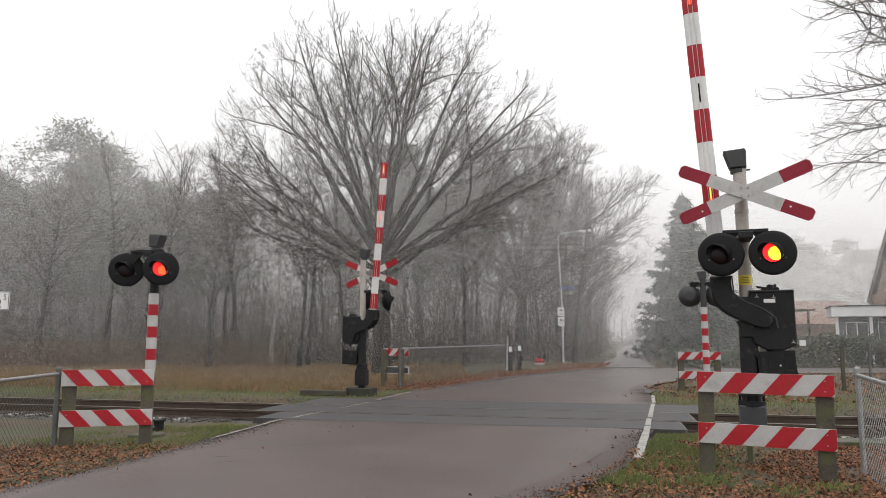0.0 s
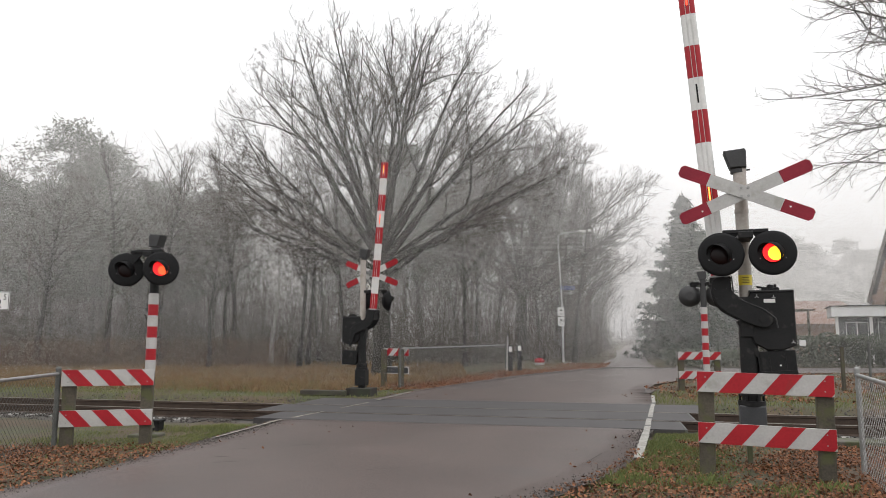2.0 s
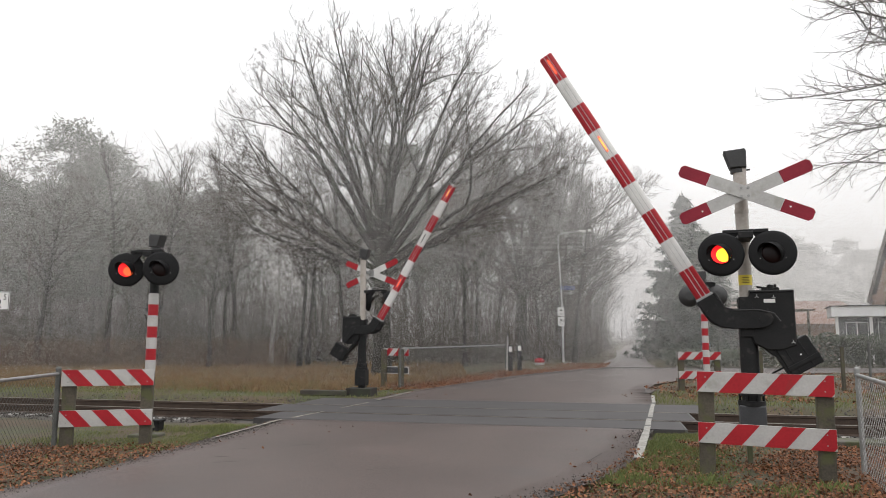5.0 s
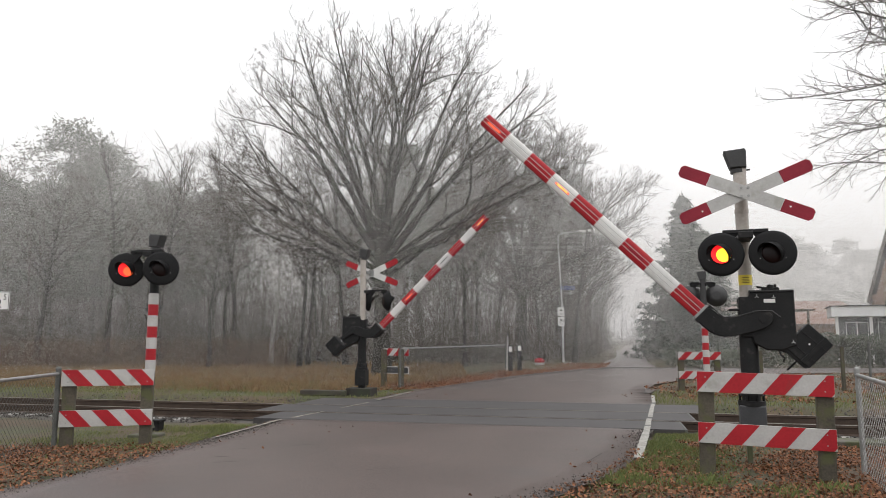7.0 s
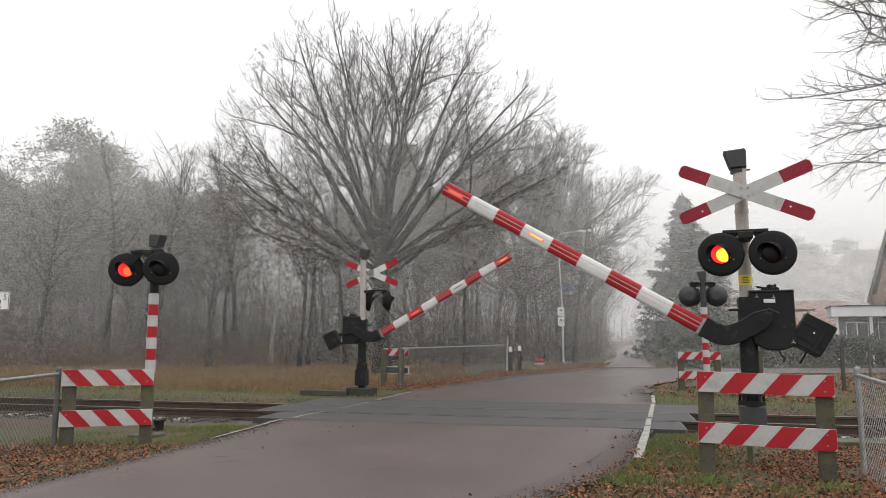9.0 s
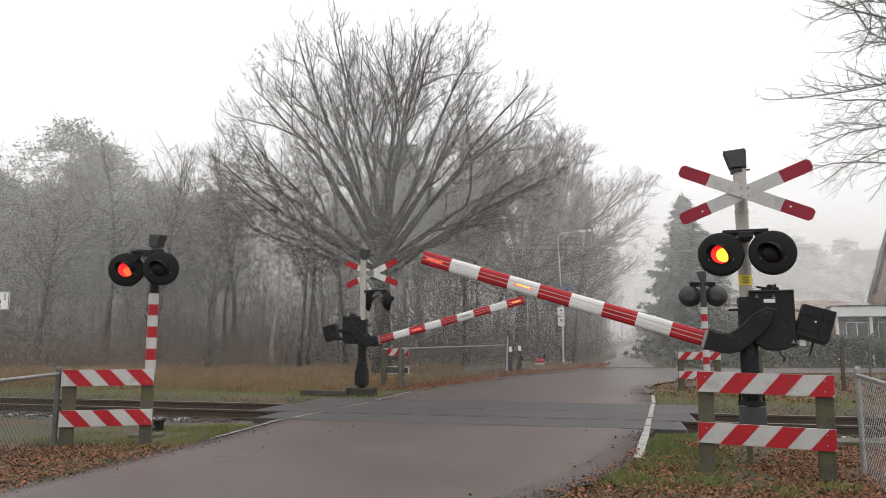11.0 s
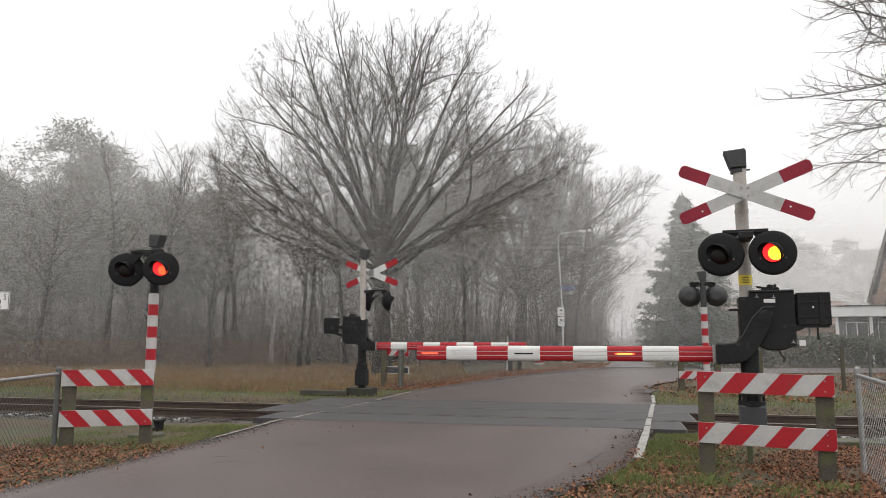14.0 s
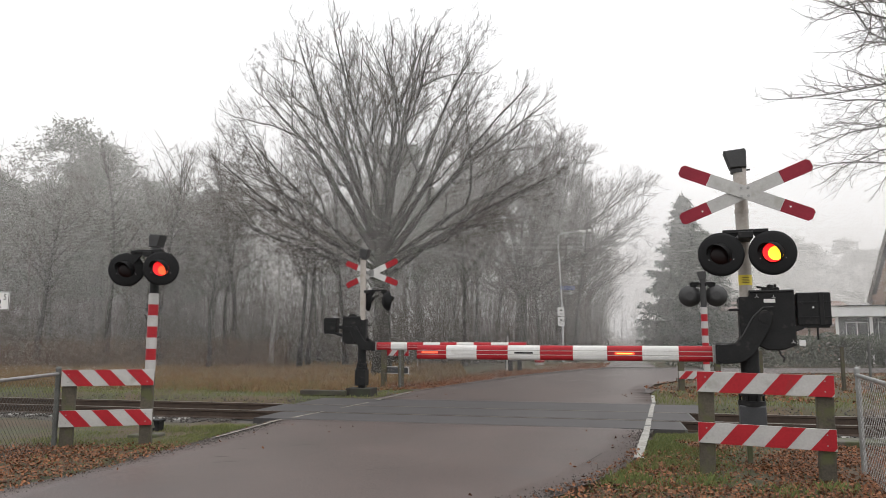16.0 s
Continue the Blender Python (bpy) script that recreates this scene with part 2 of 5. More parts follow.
# ---- plan of the place ----
ROAD_L = [(-7.2, -8), (-5.6, 2), (-4.45, 7.0), (-3.95, 8.6), (-3.62, 10.4), (-3.15, 13.2), (-2.35, 15.6), (-1.05, 20.2), (0.41, 23.5), (3.17, 29.3), (6.02, 34.1), (8.2, 36.6), (14.8, 60.3), (22.0, 90.0), (34.3, 133.0), (60.0, 230.0)]
ROAD_R = [(-2.4, -8), (-0.6, 4.5), (0.93, 6.8), (1.65, 7.65), (2.4, 9.0), (3.65, 12.3), (4.3, 14.5), (5.3, 18.0), (5.6, 19.4), (6.19, 21.6), (7.0, 23.5), (8.13, 25.05), (10.0, 27.6), (12.4, 29.7), (13.0, 36.3), (11.0, 37.2), (17.25, 60.3), (25.4, 90.0), (37.6, 133.0), (64.0, 230.0)]
TRACK_O = (0.0, 14.75)
TRACK_T = (math.cos(radians(13.3)), -math.sin(radians(13.3)))
TRACK_N = (math.sin(radians(13.3)), math.cos(radians(13.3)))
PANEL_NEAR, PANEL_FAR = -2.02, 2.55


def on_track(s, d, z=0.0):
    return (TRACK_O[0] + s * TRACK_T[0] + d * TRACK_N[0], TRACK_O[1] + s * TRACK_T[1] + d * TRACK_N[1], z)


def off_track(x, y):
    return (x - TRACK_O[0]) * TRACK_N[0] + (y - TRACK_O[1]) * TRACK_N[1]


def road_span(y):
    return (np.interp(y, [p[1] for p in ROAD_L], [p[0] for p in ROAD_L]), np.interp(y, [p[1] for p in ROAD_R], [p[0] for p in ROAD_R]))


def side_road(x, y):
    near = np.interp(x, [12.4, 15.1, 30.0, 60.0], [29.7, 31.3, 32.2, 33.0])
    return x > 12.0 and near < y < 36.3 + 0.03 * (x - 13)


def ground_z(x, y):
    z = -0.035 + 0.035 * noise.noise((x * 0.35, y * 0.35, 0)) + 0.015 * noise.noise((x * 1.7, y * 1.7, 3))
    d = abs(off_track(x, y))
    flush = -4.6 < x < 5.6 and off_track(x, y) < 0
    z += (-0.26 - z) * max(0.0, min(1.0, (2.25 - d) / 0.25 if flush else (2.8 - d) / 0.8))
    lo, hi = road_span(y)
    edge = min(x - lo, hi - x)
    if edge > -0.05:
        z = min(z, -0.14)
    elif edge > -0.6 and d > 2.9:
        z = min(z, -0.02) * 0.6
    if side_road(x, y):
        z = -0.14
    return z


xs = np.concatenate([np.linspace(-260, -17, 32), np.arange(-16.6, 17, 0.4), np.linspace(17.4, 260, 32)])
ys = np.concatenate([np.linspace(-60, -1.5, 14), np.arange(-1, 46, 0.4), np.linspace(46.5, 420, 44)])
gv = [(float(x), float(y), ground_z(float(x), float(y))) for y in ys for x in xs]
gw = len(xs)
gf = [(j * gw + i, j * gw + i + 1, (j + 1) * gw + i + 1, (j + 1) * gw + i) for j in range(len(ys) - 1) for i in range(gw - 1)]
ground = tagged(raw_mesh("ground", gv, gf, SOIL, smooth=True), "brown leafy soil with moss and thin grass", "ground", kind="structure")


def line_cut(poly, d):
    """Where a road edge crosses the line at distance d from the track's middle."""
    for p, q in zip(poly, poly[1:]):
        a, b = off_track(*p) - d, off_track(*q) - d
        if a <= 0 < b:
            k = -a / (b - a)
            return (p[0] + k * (q[0] - p[0]), p[1] + k * (q[1] - p[1]))


def resample(poly, n):
    pts = [Vector((p[0], p[1], 0)) for p in poly]
    at = [0.0]
    for p, q in zip(pts, pts[1:]):
        at.append(at[-1] + (q - p).length)
    return [(float(np.interp(t, at, [p.x for p in pts])), float(np.interp(t, at, [p.y for p in pts]))) for t in np.linspace(0, at[-1], n)]


def road_slab(name, left, right, n, label, ragged=0.13):
    a, b = resample(left, n), resample(right, n)
    verts, faces, cols = [], [], 10
    for i in range(n):
        for j in range(cols + 1):
            k = j / cols
            x, y = a[i][0] + k * (b[i][0] - a[i][0]), a[i][1] + k * (b[i][1] - a[i][1])
            if j in (0, cols) and 0 < i < n - 1:
                x += ragged * noise.noise((x * 0.9, y * 1.3, 7)) + ragged * 0.6 * noise.noise((x * 4, y * 4, 2))
            verts.append((x, y, 0.012 * noise.noise((x * 0.3, y * 0.3, 9)) * (1 if 0 < i < n - 1 else 0) - (0.012 if j in (0, cols) else 0)))
    for i in range(n - 1):
        for j in range(cols):
            q = i * (cols + 1) + j
            faces.append((q, q + 1, q + cols + 2, q + cols + 1))
    top = len(verts)
    rim = [i * (cols + 1) for i in range(n)], [i * (cols + 1) + cols for i in range(n)]
    for side, ids in enumerate(rim):
        base = len(verts)
        verts += [(verts[i][0], verts[i][1], -0.16) for i in ids]
        for k in range(n - 1):
            f = (ids[k], ids[k + 1], base + k + 1, base + k)
            faces.append(f if side else f[::-1])
    for ids in (range(cols + 1), range((n - 1) * (cols + 1), n * (cols + 1))):
        ids = list(ids)
        base = len(verts)
        verts += [(verts[i][0], verts[i][1], -0.16) for i in ids]
        for k in range(cols):
            faces.append((ids[k], ids[k + 1], base + k + 1, base + k))
    return tagged(raw_mesh(name, verts, faces, ASPHALT, smooth=True), label, "road", kind="structure")


ln, rn = line_cut(ROAD_L, PANEL_NEAR), line_cut(ROAD_R, PANEL_NEAR)
lf, rf = line_cut(ROAD_L, PANEL_FAR), line_cut(ROAD_R, PANEL_FAR)
road_slab("road_near", [p for p in ROAD_L if off_track(*p) < PANEL_NEAR] + [ln], [p for p in ROAD_R if off_track(*p) < PANEL_NEAR] + [rn], 90, "damp grey asphalt road with ragged crumbling edges")
road_slab("road_far", [lf] + [p for p in ROAD_L if off_track(*p) > PANEL_FAR and p[1] < 36.7], [rf] + [p for p in ROAD_R if off_track(*p) > PANEL_FAR and p[1] < 36.4], 110, "damp grey asphalt road bending away beyond the crossing")
road_slab("side_road", [(13.02, 36.3), (30, 36.8), (60, 37.8), (120, 40)], [(12.42, 29.7), (15.1, 31.3), (30, 32.2), (60, 33.0), (120, 35)], 60, "narrow grey asphalt side road along the hedge")
road_slab("lane", [(8.4, 36.62), (9.3, 42.0), (10.7, 47.0), (14.8, 60.3), (22.0, 90.0), (34.3, 133.0), (60.0, 230.0)], [(11.0, 36.45), (13.4, 46.5), (17.25, 60.3), (25.4, 90.0), (37.6, 133.0), (64.0, 230.0)], 80, "narrow wet lane running into the misty wood", 0.12)


def ribbon(name, pts, w0, w1, label, z=0.013, mat=None, category="road marking"):
    """Road paint with a worn outline."""
    p = resample(pts, max(8, int(6 * sum(math.dist(a, b) for a, b in zip(pts, pts[1:])))))
    verts, faces = [], []
    for i, (x, y) in enumerate(p):
        q, r = p[max(0, i - 1)], p[min(len(p) - 1, i + 1)]
        t = Vector((r[0] - q[0], r[1] - q[1], 0)).normalized()
        w = 0.5 * (w0 + (w1 - w0) * i / (len(p) - 1))
        for s in (-1, 1):
            k = w * (1 + 0.25 * noise.noise((x * 5, y * 5, s)))
            verts.append((x - s * t.y * k, y + s * t.x * k, z + 0.012 * noise.noise((x * 0.3, y * 0.3, 9)) * (0 if z < 0.01 else 1)))
    for i in range(len(p) - 1):
        faces.append((2 * i, 2 * i + 2, 2 * i + 3, 2 * i + 1))
    return tagged(raw_mesh(name, verts, faces, mat or LINE), label, category, kind="structure")


ribbon("edge_line", [(-3.45, 10.75), (-3.22, 11.9), (-2.98, 13.2)], 0.05, 0.07, "worn white edge line on asphalt", mat=OLDLINE)
ribbon("edge_line", [(-2.86, 13.45), (-2.62, 14.2), (-2.42, 14.7)], 0.08, 0.08, "worn white edge line across the panels", z=0.0075, mat=OLDLINE)
ribbon("edge_line", [(-2.2, 15.35), (-1.9, 16.3), (-1.75, 16.7)], 0.07, 0.07, "worn white edge line across the panels", z=0.0075, mat=OLDLINE)
ribbon("edge_line", [(-1.6, 17.2), (-0.9, 20.0), (-0.35, 21.6)], 0.1, 0.07, "worn white edge line on asphalt", mat=OLDLINE)
ribbon("edge_line", [(2.42, 8.95), (3.16, 11.2), (3.48, 12.2)], 0.13, 0.1, "wide worn white edge line on asphalt")
ribbon("edge_line", [(3.52, 12.32), (3.84, 13.35)], 0.1, 0.09, "worn white edge line across the panels", z=0.0075)
ribbon("edge_line", [(3.94, 13.62), (4.53, 15.5), (4.83, 16.4)], 0.09, 0.085, "worn white edge line across the panels", z=0.0075)
ribbon("edge_line", [(4.88, 16.55), (5.5, 18.7)], 0.085, 0.08, "worn white edge line on asphalt")

# cracks and tar seams in the asphalt
for pts, w in (([(-2.75, 8.65), (-2.62, 8.68), (-2.5, 8.72)], 0.05), ([(-2.85, 9.05), (-2.7, 9.08)], 0.045), ([(-2.9, 9.65), (-2.6, 9.78)], 0.035), ([(-2.1, 10.05), (-1.75, 10.2)], 0.04), ([(3.6, 19.6), (4.6, 19.5), (5.9, 19.3)], 0.05), ([(5.0, 20.4), (6.0, 20.6)], 0.06), ([(0.3, 17.62), (1.6, 17.3), (3.0, 17.05), (4.4, 16.65)], 0.035), ([(-0.9, 8.2), (-0.3, 8.4), (0.1, 8.9)], 0.012), ([(-2.2, 12.9), (-0.4, 12.62), (1.2, 12.3), (3.3, 11.85)], 0.02), ([(1.7, 8.6), (2.05, 9.3)], 0.03)):
    ribbon("tar_seam", pts, w * 0.5, w * 0.25, "dark crack filled with tar", 0.011, TAR, "road crack")

ribbon("edge_dirt", [(8.0, 36.2), (9.6, 36.35), (11.5, 36.15), (13.0, 36.05), (17.0, 36.2)], 1.3, 0.9, "dark wet leaf mould along the road edge", 0.011, TAR, "dirt")
ribbon("edge_dirt", [(-0.9, 20.6), (0.55, 23.5), (3.3, 29.2), (6.1, 33.9), (7.6, 35.7)], 0.3, 1.5, "dark wet leaf mould along the road edge", 0.010, WETEDGE, "dirt")
ribbon("edge_dirt", [(5.35, 19.55), (5.7, 19.75), (6.1, 21.0)], 0.12, 0.3, "dark wet leaf mould along the road edge", 0.010, WETEDGE, "dirt")

# ---- railway ----
track = empty("railway_track", pose(*on_track(0, 0, 0), 0, 0, -13.3), "single railway track with rusty rails on dark ballast", "railway track", kind="structure")


def rail(d):
    bm = bmesh.new()
    prof = [(-0.036, 0.0), (0.036, 0.0), (0.036, -0.04), (0.009, -0.055), (0.009, -0.145), (0.075, -0.165), (0.075, -0.175), (-0.075, -0.175), (-0.075, -0.165), (-0.009, -0.145), (-0.009, -0.055), (-0.036, -0.04)]
    a = [bm.verts.new((-60, d + y, z + 0.004)) for y, z in prof]
    b = [bm.verts.new((60, d + y, z + 0.004)) for y, z in prof]
    for i in range(len(prof)):
        f = bm.faces.new((a[i], b[i], b[(i + 1) % len(prof)], a[(i + 1) % len(prof)]))
        f.material_index = 1 if i == 0 else 0
    bmesh.ops.recalc_face_normals(bm, faces=bm.faces)
    return part("rail", bm, [STEEL_RUST, STEEL_TOP], track, "rusty steel rail with a worn bright head")


rail(-0.7525)
rail(0.7525)
bm = bmesh.new()
box(bm, (0, 0, -0.2), (0.26, 2.5, 0.06), 0.012)
first = part("sleeper", bm, CONCRETE, track)
for i in range(-52, 53):
    if -9 < i < 9 or i == 0:
        continue
    s = new("sleeper", first.data)
    s.parent = track
    s.location = (i * 0.6, 0, 0)

# ballast bed with loose stones
bv, bf = [], []
for i in range(161):
    for j in range(13):
        s, d = -60 + i * 0.75, -2.4 + j * 0.4
        h = -0.16 if abs(d) < 1.5 else -0.16 - 0.13 * (abs(d) - 1.5)
        bv.append((s, d, h - 0.04 + 0.03 * noise.noise((s * 3, d * 3, 1))))
bf = [(i * 13 + j, (i + 1) * 13 + j, (i + 1) * 13 + j + 1, i * 13 + j + 1) for i in range(160) for j in range(12)]
bed = raw_mesh("ballast", bv, bf, BALLAST, smooth=True)
bed.matrix_basis = track.matrix_basis.copy()
tagged(bed, "dark grey crushed stone ballast bed", "ballast", kind="stuff")
rnd = random.Random(5)
sv, sf = [], []
for k in range(9000):
    s, d = rnd.uniform(-16, 14), rnd.uniform(-2.2, 2.1)
    if -4.2 < s < 5.0:
        continue
    if abs(abs(d) - 0.75) < 0.08:
        continue
    h = -0.165 if abs(d) < 1.5 else -0.165 - 0.13 * (abs(d) - 1.5)
    r = rnd.uniform(0.018, 0.038)
    base = len(sv)
    for q in ((1, 0, 0), (-1, 0, 0), (0, 1, 0), (0, -1, 0), (0, 0, 1), (0, 0, -1)):
        sv.append((s + r * (q[0] + rnd.uniform(-0.4, 0.4)), d + r * (q[1] + rnd.uniform(-0.4, 0.4)), h + r * 0.8 * (q[2] + rnd.uniform(-0.4, 0.4))))
    sf += [(base + a, base + b, base + c) for a, b, c in ((0, 2, 4), (2, 1, 4), (1, 3, 4), (3, 0, 4), (2, 0, 5), (1, 2, 5), (3, 1, 5), (0, 3, 5))]
for k in range(3600):
    s, d = rnd.choice((rnd.uniform(-16, -3.3), rnd.uniform(4.9, 12))), rnd.choice((-1, -1, 1)) * rnd.uniform(1.85, 2.7)
    x, y, _ = on_track(s, d)
    h, r = ground_z(x, y) + 0.004, rnd.uniform(0.016, 0.034)
    base = len(sv)
    for q in ((1, 0, 0), (-1, 0, 0), (0, 1, 0), (0, -1, 0), (0, 0, 1), (0, 0, -1)):
        sv.append((s + r * (q[0] + rnd.uniform(-0.4, 0.4)), d + r * (q[1] + rnd.uniform(-0.4, 0.4)), h + r * 0.8 * (q[2] + rnd.uniform(-0.4, 0.4))))
    sf += [(base + a, base + b, base + c) for a, b, c in ((0, 2, 4), (2, 1, 4), (1, 3, 4), (3, 0, 4), (2, 0, 5), (1, 2, 5), (3, 1, 5), (0, 3, 5))]
stones = raw_mesh("ballast_stones", sv, sf, BALLAST)
stones.matrix_basis = track.matrix_basis.copy()
tagged(stones, "loose grey-brown ballast stones between the rails", "ballast", kind="stuff")

# crossing deck of rubber-concrete panels
deck = empty("crossing_deck", track.matrix_basis.copy(), "dark grey concrete panels flush with the rails", "crossing deck", kind="structure")


def deck_row(d0, d1, s0, s1, count):
    w = (s1 - s0) / count
    bm = bmesh.new()
    box(bm, (0, 0, -0.07), (w - 0.001, d1 - d0, 0.14))
    data = None
    for i in range(count):
        if data is None:
            ob = part("panel", bm, PANEL, deck)
            data = ob.data
        else:
            ob = new("panel", data)
            ob.parent = deck
        ob.location = (s0 + w * (i + 0.5), (d0 + d1) / 2, 0.001)


deck_row(PANEL_NEAR + 0.006, -0.83, -3.2, 4.55, 5)
deck_row(-0.64, 0.70, -3.9, 4.85, 5)
deck_row(0.83, PANEL_FAR - 0.006, -3.7, 5.3, 5)
bm = bmesh.new()
box(bm, (4.57, -1.43, -0.05), (0.035, 1.18, 0.11), 0.005)
box(bm, (4.87, 0.03, -0.05), (0.035, 1.34, 0.11), 0.005)
part("edge_strip", bm, OLDWIRE, deck, "weathered steel edging of the deck")
bm = bmesh.new()
for i in range(3):
    rod(bm, (4.85, -0.45 + i * 0.1, -0.06), (5.45, -0.25 + i * 0.2, -0.1), 0.016, seg=6)
part("guide_bar", bm, GALV, deck, "bent galvanised steel guide bars")

# ---- crossing signals ----
def lamp_head(thing, x, y, z, core=None, yaw=0, shell=None):
    """Round black background shield with hood and red lens, facing +y of its thing. Returns the glowing lens."""
    bm = bmesh.new()
    n = 40
    R = 0.27
    prof = [(0.125, 0.0), (0.235, 0.0), (R, -0.012), (R, -0.03), (0.25, -0.05), (0.2, -0.13), (0.1, -0.17)]
    rings = [[bm.verts.new((r * math.cos(2 * math.pi * i / n), dy, r * math.sin(2 * math.pi * i / n))) for i in range(n)] for r, dy in prof]
    for a, b in zip(rings, rings[1:]):
        for i in range(n):
            bm.faces.new((a[i], b[i], b[(i + 1) % n], a[(i + 1) % n])).smooth = True
    bm.faces.new(rings[-1])
    bmesh.ops.recalc_face_normals(bm, faces=bm.faces)
    head = part("lamp_shield", bm, shell or SHIELD, thing, "round matt black lamp shield")
    head.location = (x, y, z)
    head.rotation_euler = (0, 0, radians(yaw))
    bm = bmesh.new()
    k = 30
    out = []
    for i in range(k + 1):
        a = radians(-50 + 280 * i / k)
        ln = 0.1 + 0.09 * math.sin(a)
        out.append([bm.verts.new((r * math.cos(a), dy, r * math.sin(a))) for r, dy in ((0.137, 0.0), (0.131, ln), (0.126, ln), (0.132, 0.0))])
    for a, b in zip(out, out[1:]):
        for j in range(4):
            bm.faces.new((a[j], b[j], b[(j + 1) % 4], a[(j + 1) % 4])).smooth = j in (0, 2)
    bmesh.ops.recalc_face_normals(bm, faces=bm.faces)
    hood = part("hood", bm, SHIELD, head, "black visor over the lens")
    hood.matrix_basis = pose(0, -0.035, 0, -6, 0, -27)
    bm = bmesh.new()
    bmesh.ops.create_uvsphere(bm, u_segments=24, v_segments=10, radius=0.127, matrix=Matrix.Diagonal((1, 0.25, 1, 1)))
    for f in bm.faces:
        f.smooth = True
    part("lens", bm, LENS, head, "dark red glass lens")
    bm = bmesh.new()
    bmesh.ops.create_circle(bm, cap_ends=True, segments=28, radius=0.117, matrix=Matrix.Rotation(radians(-90), 4, "X"))
    # core set off-centre: the red crescent left over imitates lamplight reflected inside the hood
    off, size = ((-0.034, -0.03), 0.074) if core is GLOWORANGE else ((-0.027, -0.012), 0.085)
    bmesh.ops.create_circle(bm, cap_ends=True, segments=24, radius=size, matrix=Matrix.Translation((off[0], 0.006, off[1])) @ Matrix.Rotation(radians(-90), 4, "X"))
    for f in bm.faces:
        f.material_index = 1 if f.calc_center_median().y > 0.003 else 0
    box(bm, (0, -0.01, 0), (0.15, 0.012, 0.15))
    lit = part("glowing_lamp", bm, [GLOWRED, core or GLOWCORE], head, "glowing red-orange lamp")
    lit.location = (0, 0.036, 0)
    for t in (radians(205), radians(335)):
        bm = bmesh.new()
        rod(bm, (0.155 * math.cos(t), -0.002, 0.155 * math.sin(t)), (0.155 * math.cos(t), 0.006, 0.155 * math.sin(t)), 0.006, seg=8)
        part("screw", bm, GALV, head)
    return lit


def bell(thing, x, z, side=1, size=1.0):
    bm = bmesh.new()
    rod(bm, (x, 0, z), (x, 0, z + 0.09), 0.09, 0.088, 16)
    prism(bm, [(x + side * p, z + q) for p, q in ((0.1, 0.06), (-0.095, 0.06), (-0.165, 0.285), (0.085, 0.305), (0.105, 0.27))], -0.1, 0.11, bevel=0.01)
    rod(bm, (x + side * 0.09, 0, z + 0.04), (x + side * 0.15, 0, z + 0.04), 0.012, seg=8)
    bmesh.ops.transform(bm, matrix=Matrix.Translation((x, 0, z)) @ Matrix.Scale(size, 4) @ Matrix.Translation((-x, 0, -z)), verts=bm.verts)
    return part("warning_bell", bm, DARKGREY, thing, "dark grey weatherproof bell housing")


def lamp_bracket(thing, x, z, half, y):
    """Cross tube and stub arm that carry the two lamps."""
    bm = bmesh.new()
    lo, hi = min(x - half, 0.0), max(x + half, 0.0)
    box(bm, ((lo + hi) / 2, y - 0.06, z + 0.01), (hi - lo, 0.06, 0.045), 0.006)
    for e in (-1, 1):
        prism(bm, [(x + e * 0.07, z), (x + e * half, z), (x + e * half, z - 0.2), (x + e * (half - 0.05), z - 0.2)], y - 0.075, y - 0.055)
    box(bm, (0, y / 2 - 0.02, z - 0.04), (0.17, y + 0.08, 0.085), 0.012)
    return part("lamp_bracket", bm, BLACK, thing, "black steel tube lamp bracket")


def striped_post(thing, z0, z1, step, r):
    k = int(round((z1 - z0) / step))
    for i in range(k):
        bm = bmesh.new()
        top = z1 - i * step
        rod(bm, (0, 0, max(z0, top - step)), (0, 0, top), r, seg=20)
        part("white_band" if i % 2 == 0 else "red_band", bm, WHITE if i % 2 == 0 else RED, thing, "white reflective band" if i % 2 == 0 else "red reflective band")


def light_signal(m, label, shift=0.0, yaw=0, shell=None, half=0.312, lift=0.0):
    """A flashing light pair on a red and white post."""
    s = empty("flashing_light_signal", m, label, "crossing signal", "crossing signals")
    striped_post(s, 0.12, 2.26 - 2 * lift, 0.175, 0.078)
    bm = bmesh.new()
    rod(bm, (0, 0, 2.17), (0, 0, 2.95), 0.072, seg=20)
    part("upper_post", bm, shell or BLACK, s, "black upper post")
    bm = bmesh.new()
    box(bm, (0, 0, -0.09), (0.4, 0.4, 0.2), 0.02)
    rod(bm, (0, 0, 0.1), (0, 0, 0.2), 0.11, 0.085, 16)
    part("footing", bm, MOSSCONCRETE, s)
    bell(s, 0.0, 2.9, 1, 0.84)
    lamp_bracket(s, shift, 2.86, 0.3, 0.2)
    a = lamp_head(s, shift - half, 0.2, 2.55 + lift, GLOWORANGE, yaw, shell)
    b = lamp_head(s, shift + half, 0.2, 2.55 + lift, GLOWORANGE, yaw, shell)
    return s, a, b


BOOM_L, ARM_A, ARM_B = 4.05, 0.55, -0.43


